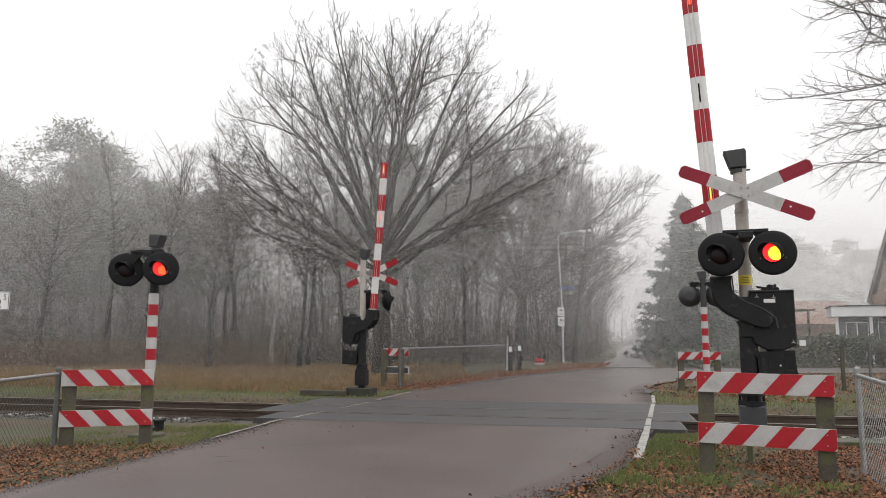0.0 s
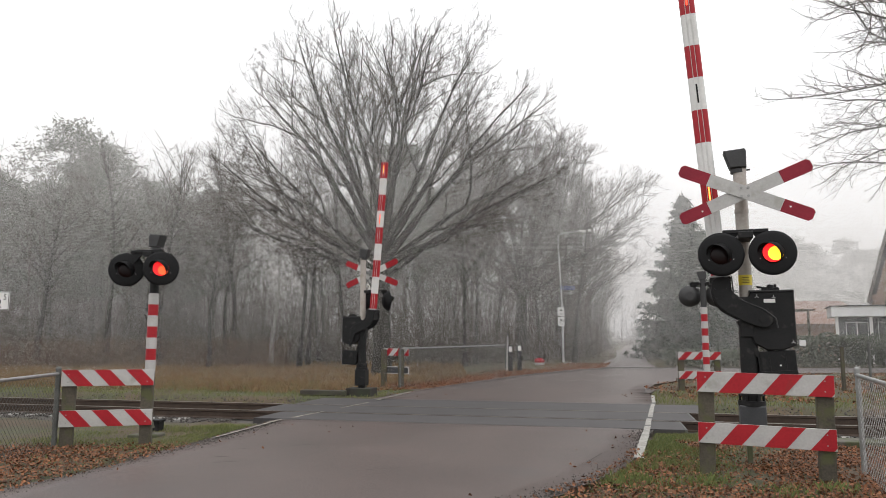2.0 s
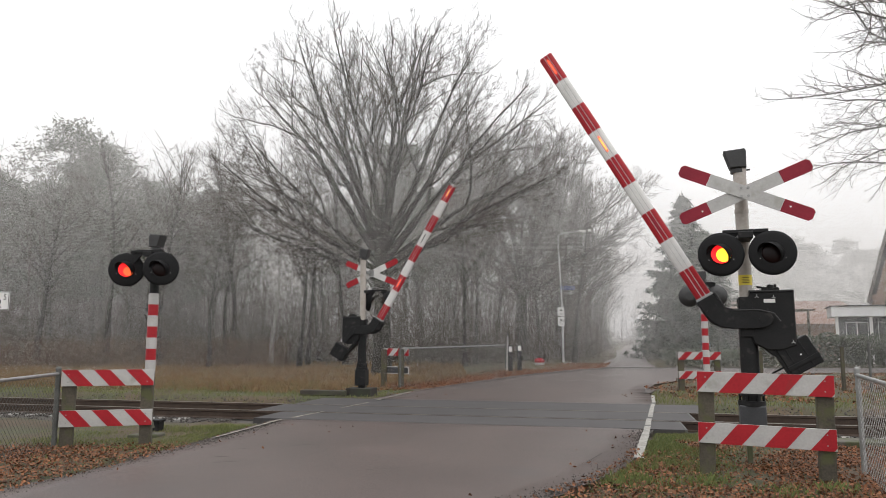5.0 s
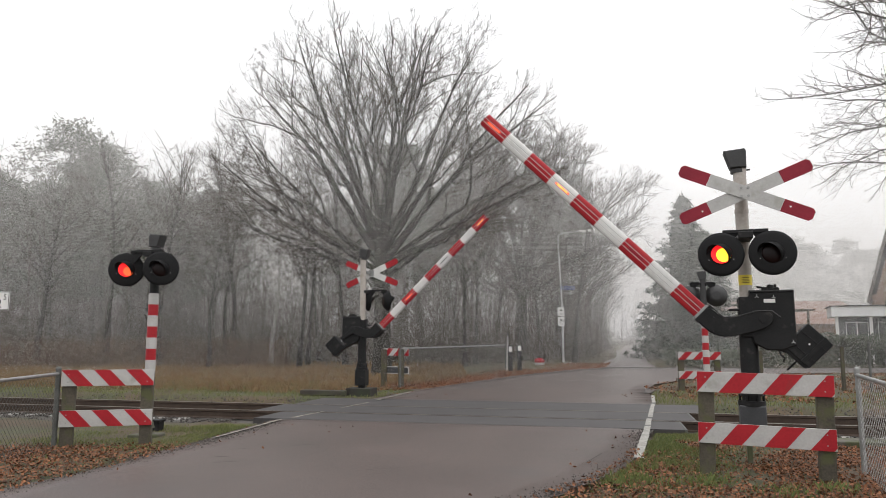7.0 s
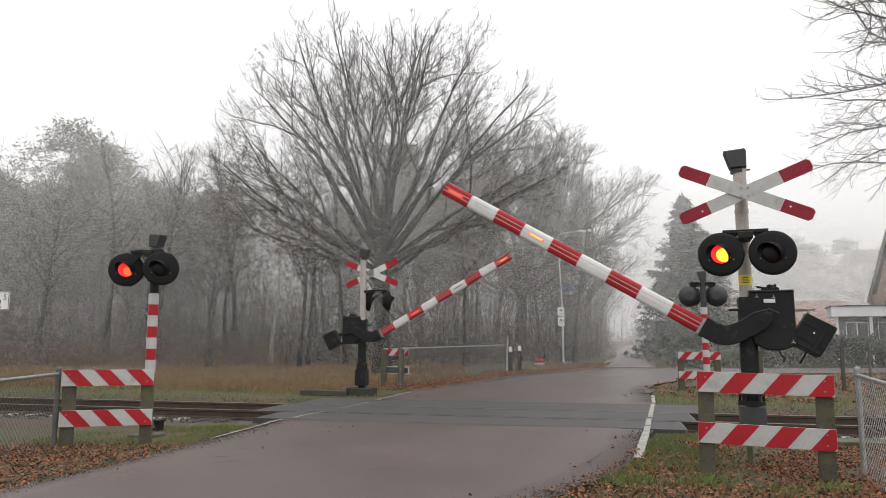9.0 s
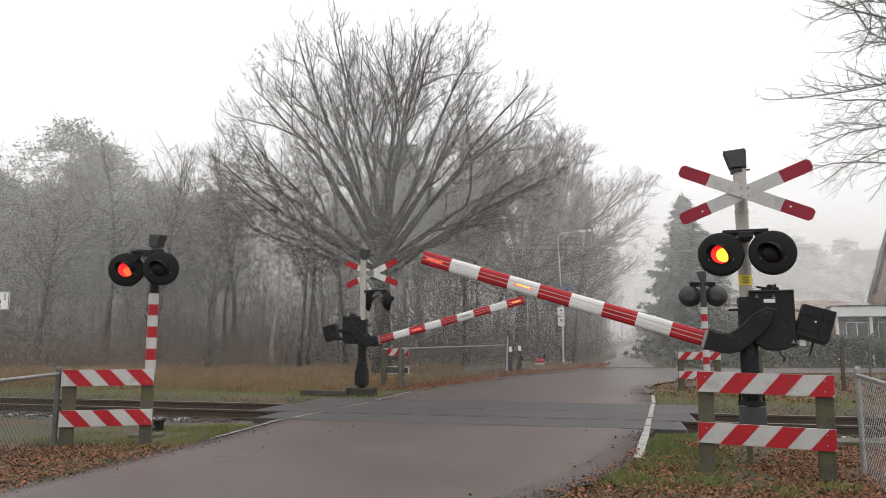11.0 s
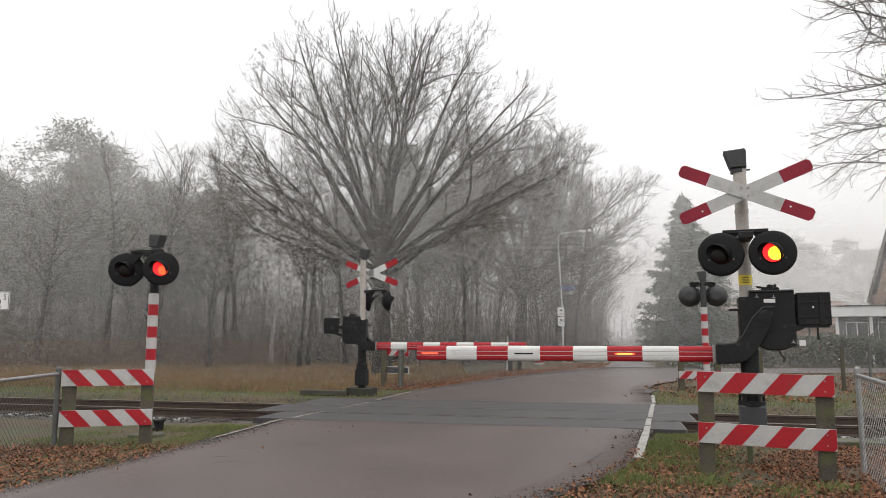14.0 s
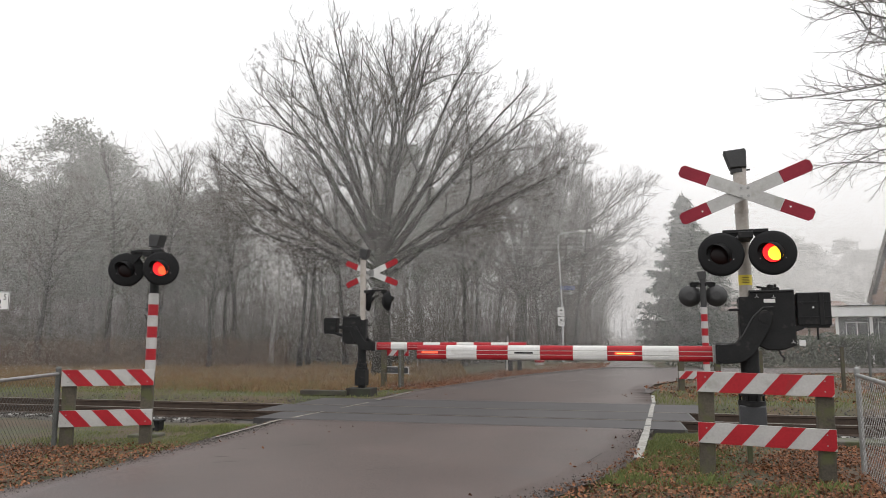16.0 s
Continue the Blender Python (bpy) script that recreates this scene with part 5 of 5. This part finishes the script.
def right_field(rnd):
    y = rnd.uniform(15, 32)
    x = rnd.uniform(6, 30)
    if off_track(x, y) < 2.3 or not clear(x, y, 0.3):
        return None
    return (x, y, 0.4 + 0.5 * abs(noise.noise((x * 0.5, y * 0.5, 6))))


blades("verge_grass", 42000, near_verge, 0.075, 0.006, GRASS, "short green grass on the road verges")
blades("far_verge_grass", 32000, far_verge, 0.1, 0.013, GRASS, "short mossy grass along the far side of the track")
blades("dry_grass", 42000, field, 0.25, 0.02, DRYGRASS, "tall straw-brown winter grass in front of the wood", 0.8)
blades("dry_grass", 9000, right_field, 0.2, 0.018, DRYGRASS, "thin straw-brown grass beside the side road", 0.8)


def left_strip(rnd):
    y = rnd.uniform(9.7, 12.7)
    lo, hi = road_span(y)
    x = lo + 0.06 - abs(rnd.gauss(0, 0.6))
    return (x, y, 0.5 + 0.5 * abs(noise.noise((x * 2, y * 2, 3)))) if abs(off_track(x, y)) > 2.1 else None


blades("verge_grass", 12000, left_strip, 0.05, 0.006, GRASS, "bright mossy grass beside the worn edge line")
tufts = [(1.75, 7.5), (1.95, 7.75), (2.1, 7.6), (2.7, 7.5), (2.85, 7.7), (3.9, 7.2), (3.3, 7.0), (2.3, 8.4), (2.7, 9.3), (3.1, 9.9), (3.3, 10.6)]


def tuft(rnd):
    x, y = rnd.choice(tufts)
    x, y = x + rnd.gauss(0, 0.14), y + rnd.gauss(0, 0.14)
    return (x, y, 1.0) if clear(x, y, 0.0, 2.1) else None


blades("grass_tufts", 1800, tuft, 0.1, 0.006, FRESHGRASS, "fresh green grass tufts among the leaves", 0.7)


def field_green(rnd):
    at = field(rnd)
    return at if at and noise.noise((at[0] * 0.35, at[1] * 0.35, 15)) > 0.0 else None


blades("field_grass", 8000, field_green, 0.14, 0.02, GRASS, "olive green grass showing through the dry stalks", 0.8)


def leaves(name, count, place, size, label):
    """Fallen oak leaves: small curled lozenges lying on the ground."""
    rnd = random.Random(count + 3)
    verts, faces = [], []
    made = 0
    while made < count:
        at = place(rnd)
        if at is None:
            continue
        made += 1
        x, y = at
        lo, hi = road_span(y)
        z = (0.008 if lo < x < hi else ground_z(x, y) + 0.012) + rnd.uniform(0, 0.03)
        s = size * rnd.uniform(0.55, 1.2)
        m = Matrix.Translation((x, y, z)) @ Euler((rnd.gauss(0, 0.45), rnd.gauss(0, 0.45), rnd.uniform(0, 6.28))).to_matrix().to_4x4()
        c = s * rnd.uniform(-0.1, 0.35)
        o = len(verts)
        for p in ((-0.5, 0, c), (-0.15, 0.3, 0), (0.2, 0.24, c * 0.4), (0.5, 0, c), (0.2, -0.24, c * 0.4), (-0.15, -0.3, 0)):
            verts.append(tuple(m @ Vector((p[0] * s, p[1] * s, max(0.0, p[2])))))
        faces.extend([(o, o + 1, o + 5), (o + 1, o + 2, o + 4, o + 5), (o + 2, o + 3, o + 4)])
    return tagged(raw_mesh(name, verts, faces, LEAF), label, "fallen leaves", kind="stuff")


def litter_right(rnd):
    y = rnd.uniform(4.0, 10.6)
    lo, hi = road_span(y)
    x = hi - 0.15 + rnd.random() ** 0.8 * 4.2
    if noise.noise((x * 0.8, y * 0.8, 20)) < -0.2 and rnd.random() < 0.6:
        return None
    if y > 9.6 and x < 3.4:
        return None
    return (x, y)


def litter_left(rnd):
    y = rnd.uniform(5.0, 10.5)
    lo, hi = road_span(y)
    x = lo + 0.2 - rnd.random() ** 0.8 * 4.5
    if y > 9.7 and rnd.random() < (y - 9.7) * 1.4:
        return None
    return (x, y)


def litter_far(rnd):
    y = rnd.uniform(20.8, 44)
    lo, hi = road_span(y)
    return (lo + 0.15 - abs(rnd.gauss(0, 1.5)), y)


def litter_right_far(rnd):
    y = rnd.uniform(16.5, 31)
    x = rnd.uniform(6, 24)
    if off_track(x, y) < 3.6 or not clear(x, y, -0.1) or noise.noise((x * 0.5, y * 0.5, 30)) < -0.1:
        return None
    return (x, y)


leaves("leaf_litter", 26000, litter_right, 0.044, "russet oak leaves strewn over the verge")
leaves("leaf_litter", 21000, litter_left, 0.046, "russet oak leaves heaped along the road edge")
leaves("leaf_litter", 11000, litter_far, 0.085, "pale brown leaves banked along the far road edge")
leaves("leaf_litter", 4200, litter_right_far, 0.12, "brown leaves beside the side road")


def litter_road(rnd):
    y = rnd.uniform(5.5, 20.0)
    lo, hi = road_span(y)
    x = lo + abs(rnd.gauss(0.2, 0.8)) if rnd.random() < 0.6 else hi - abs(rnd.gauss(0.2, 0.5))
    return (x, y) if abs(off_track(x, y)) > 2.7 else None


leaves("leaf_litter", 90, litter_road, 0.055, "stray brown leaves flattened on the asphalt")


# crumbled asphalt and grit along the ragged road edges
rnd = random.Random(8)
cv, cf = [], []
for k in range(5200):
    y = rnd.uniform(5.0, 13.0)
    lo, hi = road_span(y)
    x = (lo - rnd.gauss(-0.12, 0.16)) if rnd.random() < 0.55 else (hi + rnd.gauss(-0.12, 0.16))
    if abs(off_track(x, y)) < 2.1:
        continue
    r = rnd.uniform(0.005, 0.017)
    z = max(ground_z(x, y), -0.012 if lo < x < hi else -1) + r * 0.5
    o = len(cv)
    for q in ((1, 0, -0.4), (-0.5, 0.87, -0.4), (-0.5, -0.87, -0.4), (0, 0, 0.8)):
        cv.append((x + r * (q[0] + rnd.uniform(-0.4, 0.4)), y + r * (q[1] + rnd.uniform(-0.4, 0.4)), z + r * q[2]))
    cf += [(o, o + 1, o + 3), (o + 1, o + 2, o + 3), (o + 2, o, o + 3)]
tagged(raw_mesh("road_grit", cv, cf, BALLAST), "dark grit and crumbled asphalt along the road edge", "grit", kind="stuff")

# ---- street furniture beyond the crossing ----
lamp = empty("street_lamp", pose(7.95, 46.8, 0), "slim grey street lamp at the bend", "street lamp")
bm = bmesh.new()
rod(bm, (0, 0, -0.2), (0, 0, 3.2), 0.07, seg=12)
rod(bm, (0, 0, 3.2), (-0.2, 0, 8.2), 0.052, 0.04, seg=12)
pts = [(-0.2, 0, 8.2), (-0.14, 0, 8.42), (0.1, 0, 8.55), (1.2, 0, 8.68)]
for p, q in zip(pts, pts[1:]):
    rod(bm, p, q, 0.04, seg=10)
part("pole", bm, POLE, lamp, "grey painted pole")
bm = bmesh.new()
box(bm, (1.62, 0, 8.72), (0.85, 0.22, 0.13), 0.04, Matrix.Rotation(radians(-5), 4, "Y"))
part("lamp_housing", bm, WHITEPAINT, lamp, "pale flat lamp housing")
board = empty("street_name_sign", pose(8.3, 46.7, 0), "small blue street name sign on the lamp post", "street sign")
bm = bmesh.new()
box(bm, (0.0, 0, 4.85), (1.0, 0.03, 0.24), 0.01)
part("plate", bm, BLUE, board, "blue enamel plate")
bm = bmesh.new()
for x, w in ((-0.3, 0.26), (0.02, 0.24), (0.31, 0.2)):
    box(bm, (x, -0.018, 4.85), (w * 0.8, 0.004, 0.045))
part("lettering", bm, WHITE, board)
for z, h, w, lab in ((3.28, 0.56, 0.46, "white square notice plate on the lamp post"), (2.62, 0.6, 0.44, "white rounded notice plate on the lamp post")):
    s = empty("notice_plate", pose(7.83, 46.66, 0), lab, "traffic sign", "notice plates")
    bm = bmesh.new()
    box(bm, (0, 0, z), (w, 0.03, h), 0.012 if z > 3 else 0.014)
    part("plate", bm, WHITEPAINT, s)
    bm = bmesh.new()
    box(bm, (0, -0.018, z + 0.08), (w * 0.34, 0.004, h * 0.2))
    box(bm, (0, -0.018, z - 0.16), (w * 0.45, 0.004, 0.03))
    part("print", bm, DARKGREY, s)

marker = empty("marker_post", pose(3.02, 33.6, 0), "thin white marker post at the road edge", "marker post")
bm = bmesh.new()
rod(bm, (0, 0, -0.1), (0.06, 0, 1.62), 0.036, seg=10)
part("pole", bm, WHITE, marker, "white pole")
bm = bmesh.new()
rod(bm, (0.06, 0, 1.62), (0.065, 0, 1.8), 0.05, seg=10)
part("cap", bm, BLACK, marker, "black cap")
for i, (x, y) in enumerate(((3.17, 33.4), (3.62, 33.6))):
    b = empty("bollard", pose(x, y, 0), "dark wooden bollard with a white band", "bollard", "roadside bollards")
    bm = bmesh.new()
    box(bm, (0, 0, 0.55), (0.2, 0.2, 1.3), 0.03)
    part("post", bm, DARKGREY, b, "dark timber")
    bm = bmesh.new()
    box(bm, (0, -0.015, 1.0 + 0.04 * i), (0.16, 0.2, 0.24), 0.02)
    part("band", bm, WHITEPAINT, b, "white band")
drum = empty("road_drum", pose(5.6, 41.2, 0), "small red and white road marker drum", "road marker")
bm = bmesh.new()
rod(bm, (0, 0, -0.05), (0, 0, 0.2), 0.24, 0.24, 16)
part("base", bm, WHITE, drum, "white lower half")
bm = bmesh.new()
bmesh.ops.create_uvsphere(bm, u_segments=16, v_segments=8, radius=0.24, matrix=Matrix.Translation((0, 0, 0.21)) @ Matrix.Diagonal((1.25, 1.25, 0.7, 1)))
part("dome", bm, RED, drum, "red dome")

# railway distance sign at the track
km = empty("distance_sign", pose(-9.52, 15.0, 0), "white railway distance sign on a thin pole", "railway sign")
bm = bmesh.new()
rod(bm, (-0.02, 0.03, -0.2), (-0.02, 0.03, 2.5), 0.025, seg=10)
part("pole", bm, GALV, km)
bm = bmesh.new()
box(bm, (0, 0, 2.285), (0.5, 0.02, 0.4), 0.006)
plate = part("plate", bm, WHITEPAINT, km, "white plate with dark rim")
bm = bmesh.new()
for x, z, w, h in ((0, 2.473, 0.48, 0.012), (0, 2.097, 0.48, 0.012), (-0.238, 2.285, 0.012, 0.39), (0.238, 2.285, 0.012, 0.39)):
    box(bm, (x, -0.0125, z), (w, 0.004, h))
part("rim", bm, INK, plate)


def digits(text, x, z, size, parent):
    cu = bpy.data.curves.new("digits", "FONT")
    cu.body, cu.size, cu.extrude = text, size, 0.002
    tmp = bpy.data.objects.new("digits", cu)
    scene.collection.objects.link(tmp)
    me = bpy.data.meshes.new_from_object(tmp.evaluated_get(bpy.context.evaluated_depsgraph_get()))
    bpy.data.objects.remove(tmp)
    me.materials.clear()
    me.materials.append(INK)
    ob = new("digit", me)
    ob.parent = parent
    ob.matrix_basis = pose(x, -0.0135, z, 90, 0, 0)
    return ob


digits("2", -0.03, 2.14, 0.26, plate)
digits("5", 0.115, 2.31, 0.17, plate)

# concrete cable trough beside the track
trough = empty("cable_trough", pose(*on_track(5.6, -2.95, -0.1), 0, 0, -13.3), "row of grey concrete cable trough lids", "cable trough")
bm = bmesh.new()
box(bm, (0, 0, 0.06), (0.98, 0.45, 0.16), 0.012)
lid = part("lid", bm, MOSSCONCRETE, trough)
for i in range(1, 8):
    c = new("lid", lid.data)
    c.parent = trough
    c.location = (i * 1.0, 0, 0)
boxes = empty("track_box", pose(-4.78, 11.95, -0.04, 0, 0, -13.3), "small grey cable box at the track", "cable box")
bm = bmesh.new()
box(bm, (0, 0, 0.06), (0.2, 0.16, 0.22), 0.02)
box(bm, (0, 0, 0.17), (0.24, 0.19, 0.04), 0.012)
part("body", bm, BLACK, boxes)
slab = empty("timber_sleeper", pose(-3.15, 18.95, 0.02, 0, 0, -14), "old dark timber lying beside the barrier", "timber")
bm = bmesh.new()
box(bm, (0, 0, 0.04), (1.3, 0.24, 0.14), 0.02)
part("beam", bm, BARK, slab)
# slender posts along the right-hand side of the far verge
for x, y, h in ((11.6, 20.6, 1.25), (9.05, 20.2, 1.15)):
    p = empty("fence_stake", pose(x, y, 0), "dark upright stake beside the railway fence", "fence post", "fence stakes")
    bm = bmesh.new()
    box(bm, (0, 0, h / 2 - 0.1), (0.09, 0.09, h + 0.2), 0.012)
    part("stake", bm, WOOD, p)

# ---- house and its low white extension ----
house = empty("house", pose(28.6, 46.5, 0, 0, 0, -33), "brick house with a steep tiled roof in the mist", "house")


def wall_with_holes(w, h, t, holes, x0=0.0, y0=0.0, z0=0.0, along="x"):
    """A wall from strips around its openings; holes: (x, z, w, h)."""
    bm = bmesh.new()
    xs = sorted({0.0, w, *[a for q in holes for a in (q[0], q[0] + q[2])]})
    zs = sorted({0.0, h, *[a for q in holes for a in (q[1], q[1] + q[3])]})
    for xa, xb in zip(xs, xs[1:]):
        for za, zb in zip(zs, zs[1:]):
            cx, cz = (xa + xb) / 2, (za + zb) / 2
            if any(q[0] < cx < q[0] + q[2] and q[1] < cz < q[1] + q[3] for q in holes):
                continue
            if along == "x":
                box(bm, (x0 + cx, y0, z0 + cz), (xb - xa, t, zb - za))
            else:
                box(bm, (x0, y0 + cx, z0 + cz), (t, xb - xa, zb - za))
    bmesh.ops.remove_doubles(bm, verts=bm.verts, dist=0.0005)
    return bm


def window_in(parent, x, y, z, w, h, bars_n=1):
    bm = bmesh.new()
    for cx, cz, sx, sz in ((x, z + h / 2, w, 0.07), (x, z - h / 2, w, 0.07), (x - w / 2, z, 0.07, h), (x + w / 2, z, 0.07, h)):
        box(bm, (cx, y, cz), (sx, 0.09, sz), 0.005)
    for i in range(bars_n):
        box(bm, (x - w / 2 + w * (i + 1) / (bars_n + 1), y, z), (0.06, 0.07, h), 0.005)
    fr = part("window_frame", bm, WHITEPAINT, parent, "white window frame")
    bm = bmesh.new()
    box(bm, (x, y + 0.02, z), (w - 0.05, 0.012, h - 0.05))
    part("pane", bm, GLASSDARK, fr, "dark glass pane")


bm = wall_with_holes(9.0, 4.4, 0.3, [(1.9, 2.8, 1.2, 1.4), (5.5, 2.8, 1.2, 1.4), (5.0, 0.8, 2.0, 1.5)])
part("front_wall", bm, BRICK, house, "brown brick wall")
window_in(house, 2.5, 0.05, 3.5, 1.2, 1.4)
window_in(house, 6.1, 0.05, 3.5, 1.2, 1.4)
window_in(house, 6.0, 0.05, 1.55, 2.0, 1.5, 2)
bm = bmesh.new()
prism(bm, [(0.0, 0.0), (9.0, 0.0), (9.0, 4.4), (7.7, 9.0), (4.5, 10.3), (1.3, 9.0), (0.0, 4.4)], 8.0, 8.3)
part("rear_wall", bm, BRICK, house)
bm = bmesh.new()
prism(bm, [(0.15, 4.4), (8.85, 4.4), (7.6, 8.9), (4.5, 10.2), (1.4, 8.9)], -0.14, 0.14)
part("gable", bm, BRICK, house, "brown brick gable")
for x in (0.0, 9.0):
    bm = bmesh.new()
    box(bm, (x, 4.05, 2.2), (0.3, 7.8, 4.4))
    part("side_wall", bm, BRICK, house)
for e in (-1, 1):
    for a, b, lab in (((4.75, 3.9), (3.2, 9.2), "steep lower slope of grey-brown tiles"), ((3.2, 9.2), (0.0, 10.5), "shallow upper slope of grey-brown tiles")):
        bm = bmesh.new()
        a, b = Vector((4.5 + e * a[0], 0, a[1])), Vector((4.5 + e * b[0], 0, b[1]))
        d = (b - a).normalized()
        nrm = Vector((d.z * e, 0, -d.x * e))
        q = [a, b, b + nrm * 0.16, a + nrm * 0.16]
        prism(bm, [(p.x, p.z) for p in q], -0.35, 8.6)
        part("roof", bm, ROOFTILE, house, lab)
        k = 0.0
        while k < (b - a).length - 0.3:
            p = a + d * k + nrm * 0.162
            o = p + d * 0.36
            bm = bmesh.new()
            prism(bm, [(p.x, p.z), (p.x + nrm.x * 0.05, p.z + nrm.z * 0.05), (o.x, o.z)], -0.35, 8.6)
            part("tile_course", bm, ROOFTILE, house)
            k += 0.34

ext = empty("house_extension", pose(24.0, 43.1, 0, 0, 0, -25), "low white flat-roofed conservatory beside the house", "house extension")
bm = bmesh.new()
box(bm, (4.5, 1.6, 3.12), (9.4, 3.8, 0.62), 0.03)
part("fascia", bm, WHITEPAINT, ext, "broad white fascia")
bm = bmesh.new()
box(bm, (4.5, 1.6, 3.47), (9.6, 4.0, 0.06), 0.01)
part("roof", bm, DARKGREY, ext, "flat roof edge")
for x in (0.1, 1.9, 3.3, 4.1, 6.0, 8.0):
    bm = bmesh.new()
    box(bm, (x, 0.1, 1.4), (0.16, 0.16, 2.85), 0.012)
    part("column", bm, WHITEPAINT, ext, "white column")
bm = wall_with_holes(9.0, 2.82, 0.12, [(0.5, 0.9, 1.2, 1.6), (2.2, 0.9, 0.9, 1.6), (4.4, 0.9, 3.0, 1.6)], 0.1, 0.6)
part("back_wall", bm, GREYBOX, ext, "dark shaded rear wall")
window_in(ext, 1.2, 0.6, 1.7, 1.2, 1.6)
window_in(ext, 2.75, 0.6, 1.7, 0.9, 1.6, 0)
window_in(ext, 6.0, 0.6, 1.7, 3.0, 1.6, 2)
bm = bmesh.new()
rod(bm, (2.9, 1.0, 3.48), (2.9, 1.0, 3.75), 0.09, 0.07, 12)
rod(bm, (2.9, 1.0, 3.75), (2.9, 1.0, 3.8), 0.12, 0.03, 12)
part("vent", bm, DARKGREY, ext, "small roof vent")

porch = empty("carport", pose(21.0, 46.0, 0, 0, 0, 4), "light open lean-to roof on thin posts", "carport")
bm = bmesh.new()
box(bm, (1.6, 1.0, 3.36), (3.4, 2.6, 0.12), 0.01)
part("roof", bm, WOOD, porch)
for x in (0.4, 1.7, 3.0):
    bm = bmesh.new()
    box(bm, (x, 0, 1.65), (0.12, 0.12, 3.4), 0.01)
    part("post", bm, WOOD, porch)

barn = empty("far_house", pose(24.5, 63, 0), "distant house with a long orange tiled roof", "house")
bm = bmesh.new()
box(bm, (6, 3, 1.4), (15, 6, 3.0), 0.02)
part("walls", bm, BRICK, barn)
verts = [(-2, -0.5, 2.8), (14, -0.5, 2.8), (14, 6.5, 2.8), (-2, 6.5, 2.8), (-1, 3, 5.0), (13, 3, 5.0)]
raw_mesh("roof", verts, [(0, 1, 5, 4), (1, 2, 5), (2, 3, 4, 5), (3, 0, 4), (3, 2, 1, 0)], ORANGETILE, barn, "orange tiled roof")

# ---- drifting mist: banks of fine pale strips imitate haze, denser with distance ----
def mist_bank(y, cover, top, lean, label):
    """Fine opaque pale strips that stand in for haze, rising at a slant and thinning out upwards."""
    pitch = y * 0.00048
    half = y * 0.8 + 6
    run = math.tan(radians(lean)) * top
    verts, faces = [], []
    count = int((2 * half + abs(run)) / pitch)
    for i in range(count):
        x = -half - max(0.0, run) + i * pitch
        o = len(verts)
        for k, full in ((0.0, 0.28), (0.4, 1.0), (1.0, 0.02)):
            w = 0.5 * pitch * cover * full
            verts.extend([(x + run * k - w, y, 0.02 + top * k), (x + run * k + w, y, 0.02 + top * k)])
        for k in range(2):
            faces.append((o + 2 * k, o + 2 * k + 1, o + 2 * k + 3, o + 2 * k + 2))
    return tagged(raw_mesh("mist", verts, faces, MIST), label, "mist", "mist banks", "stuff")


for y, cover, top, lean in ((21.0, 0.035, 18, -16), (24.0, 0.055, 22, 14), (27.4, 0.065, 24, -24), (34.6, 0.095, 26, 34), (42.4, 0.14, 26, -40), (53.0, 0.14, 26, 22), (64.0, 0.22, 28, -10), (77.0, 0.3, 30, 45), (116.0, 0.5, 29, -30), (170.0, 0.65, 35, 18)):
    mist_bank(y, cover, top, lean, "pale grey winter mist hanging between the trees")


# ---- what moves ----
def motions():
    """The booms come down, the warning lights flash in turn."""
    near_rows = [(0, 86.8), (1.9, 86.8), (2.0, 86.3), (2.5, 80.9), (3.0, 76.4), (3.5, 72.6), (4.0, 68.5), (6.5, 48.7), (7.0, 45.0), (7.5, 41.5), (8.0, 37.7), (8.5, 34.2), (9.0, 30.6), (11.5, 13.8), (12.0, 10.3), (12.5, 7.2), (13.0, 4.0), (13.5, 1.5), (13.9, 0.0), (14.05, -0.2), (14.3, 0.0), (16, 0.0)]
    far_rows = [(0, 85.9), (2.0, 85.9), (2.5, 81.4), (3.0, 76.8), (3.5, 72.7), (4.0, 68.4), (6.5, 48.0), (7.0, 44.3), (7.5, 40.7), (8.0, 37.0), (8.5, 33.4), (9.0, 29.2), (11.5, 11.4), (12.0, 8.3), (12.5, 5.4), (13.0, 2.8), (13.5, 0.8), (13.9, 0.0), (16, 0.0)]
    for rig, rows in ((NEAR, near_rows), (FAR, far_rows)):
        walk(rig["arm"], [(t, pose(-0.163, 0, 1.72, 0, -a, 0)) for t, a in rows])

    def phase(on, off, lit):
        """Spells of light: rows of (seconds, lit). A lamp comes on and goes off at these times of each beat, and the two overlap for a moment."""
        rows = [(0.0, lit)]
        for k in range(0, 25):
            for t, up in sorted(((0.67 * k + on, True), (0.67 * k + off, False))):
                if 0.04 < t < 15.985:
                    rows += [(t - 0.034, not up), (t, up)]
        rows.append((16.0, rows[-1][1]))
        return rows

    def blink(ob, rows, shift):
        home = ob.location.copy()
        walk(ob, [(t, Matrix.Translation(home if on else home + Vector(shift))) for t, on in rows])

    short, rest = phase(-0.15, 0.165, True), phase(0.13, -0.11, False)
    for light in (NEAR["lights"][1], FAR["lights"][0], LEFT_A, RIGHT_B):
        blink(light, short, (0, -0.1, 0))
    for light in (NEAR["lights"][0], FAR["lights"][1], LEFT_B, RIGHT_A):
        blink(light, rest, (0, -0.1, 0))
    for rig, a, b in ((NEAR, rest, short), (FAR, short, rest)):
        for lamp_pair, rows in ((rig["lamps"][1], a), (rig["lamps"][2], b)):
            for lamp_bar, inward in zip(lamp_pair, (-0.03, 0.03)):
                blink(lamp_bar, rows, (0, inward, 0))


motions()
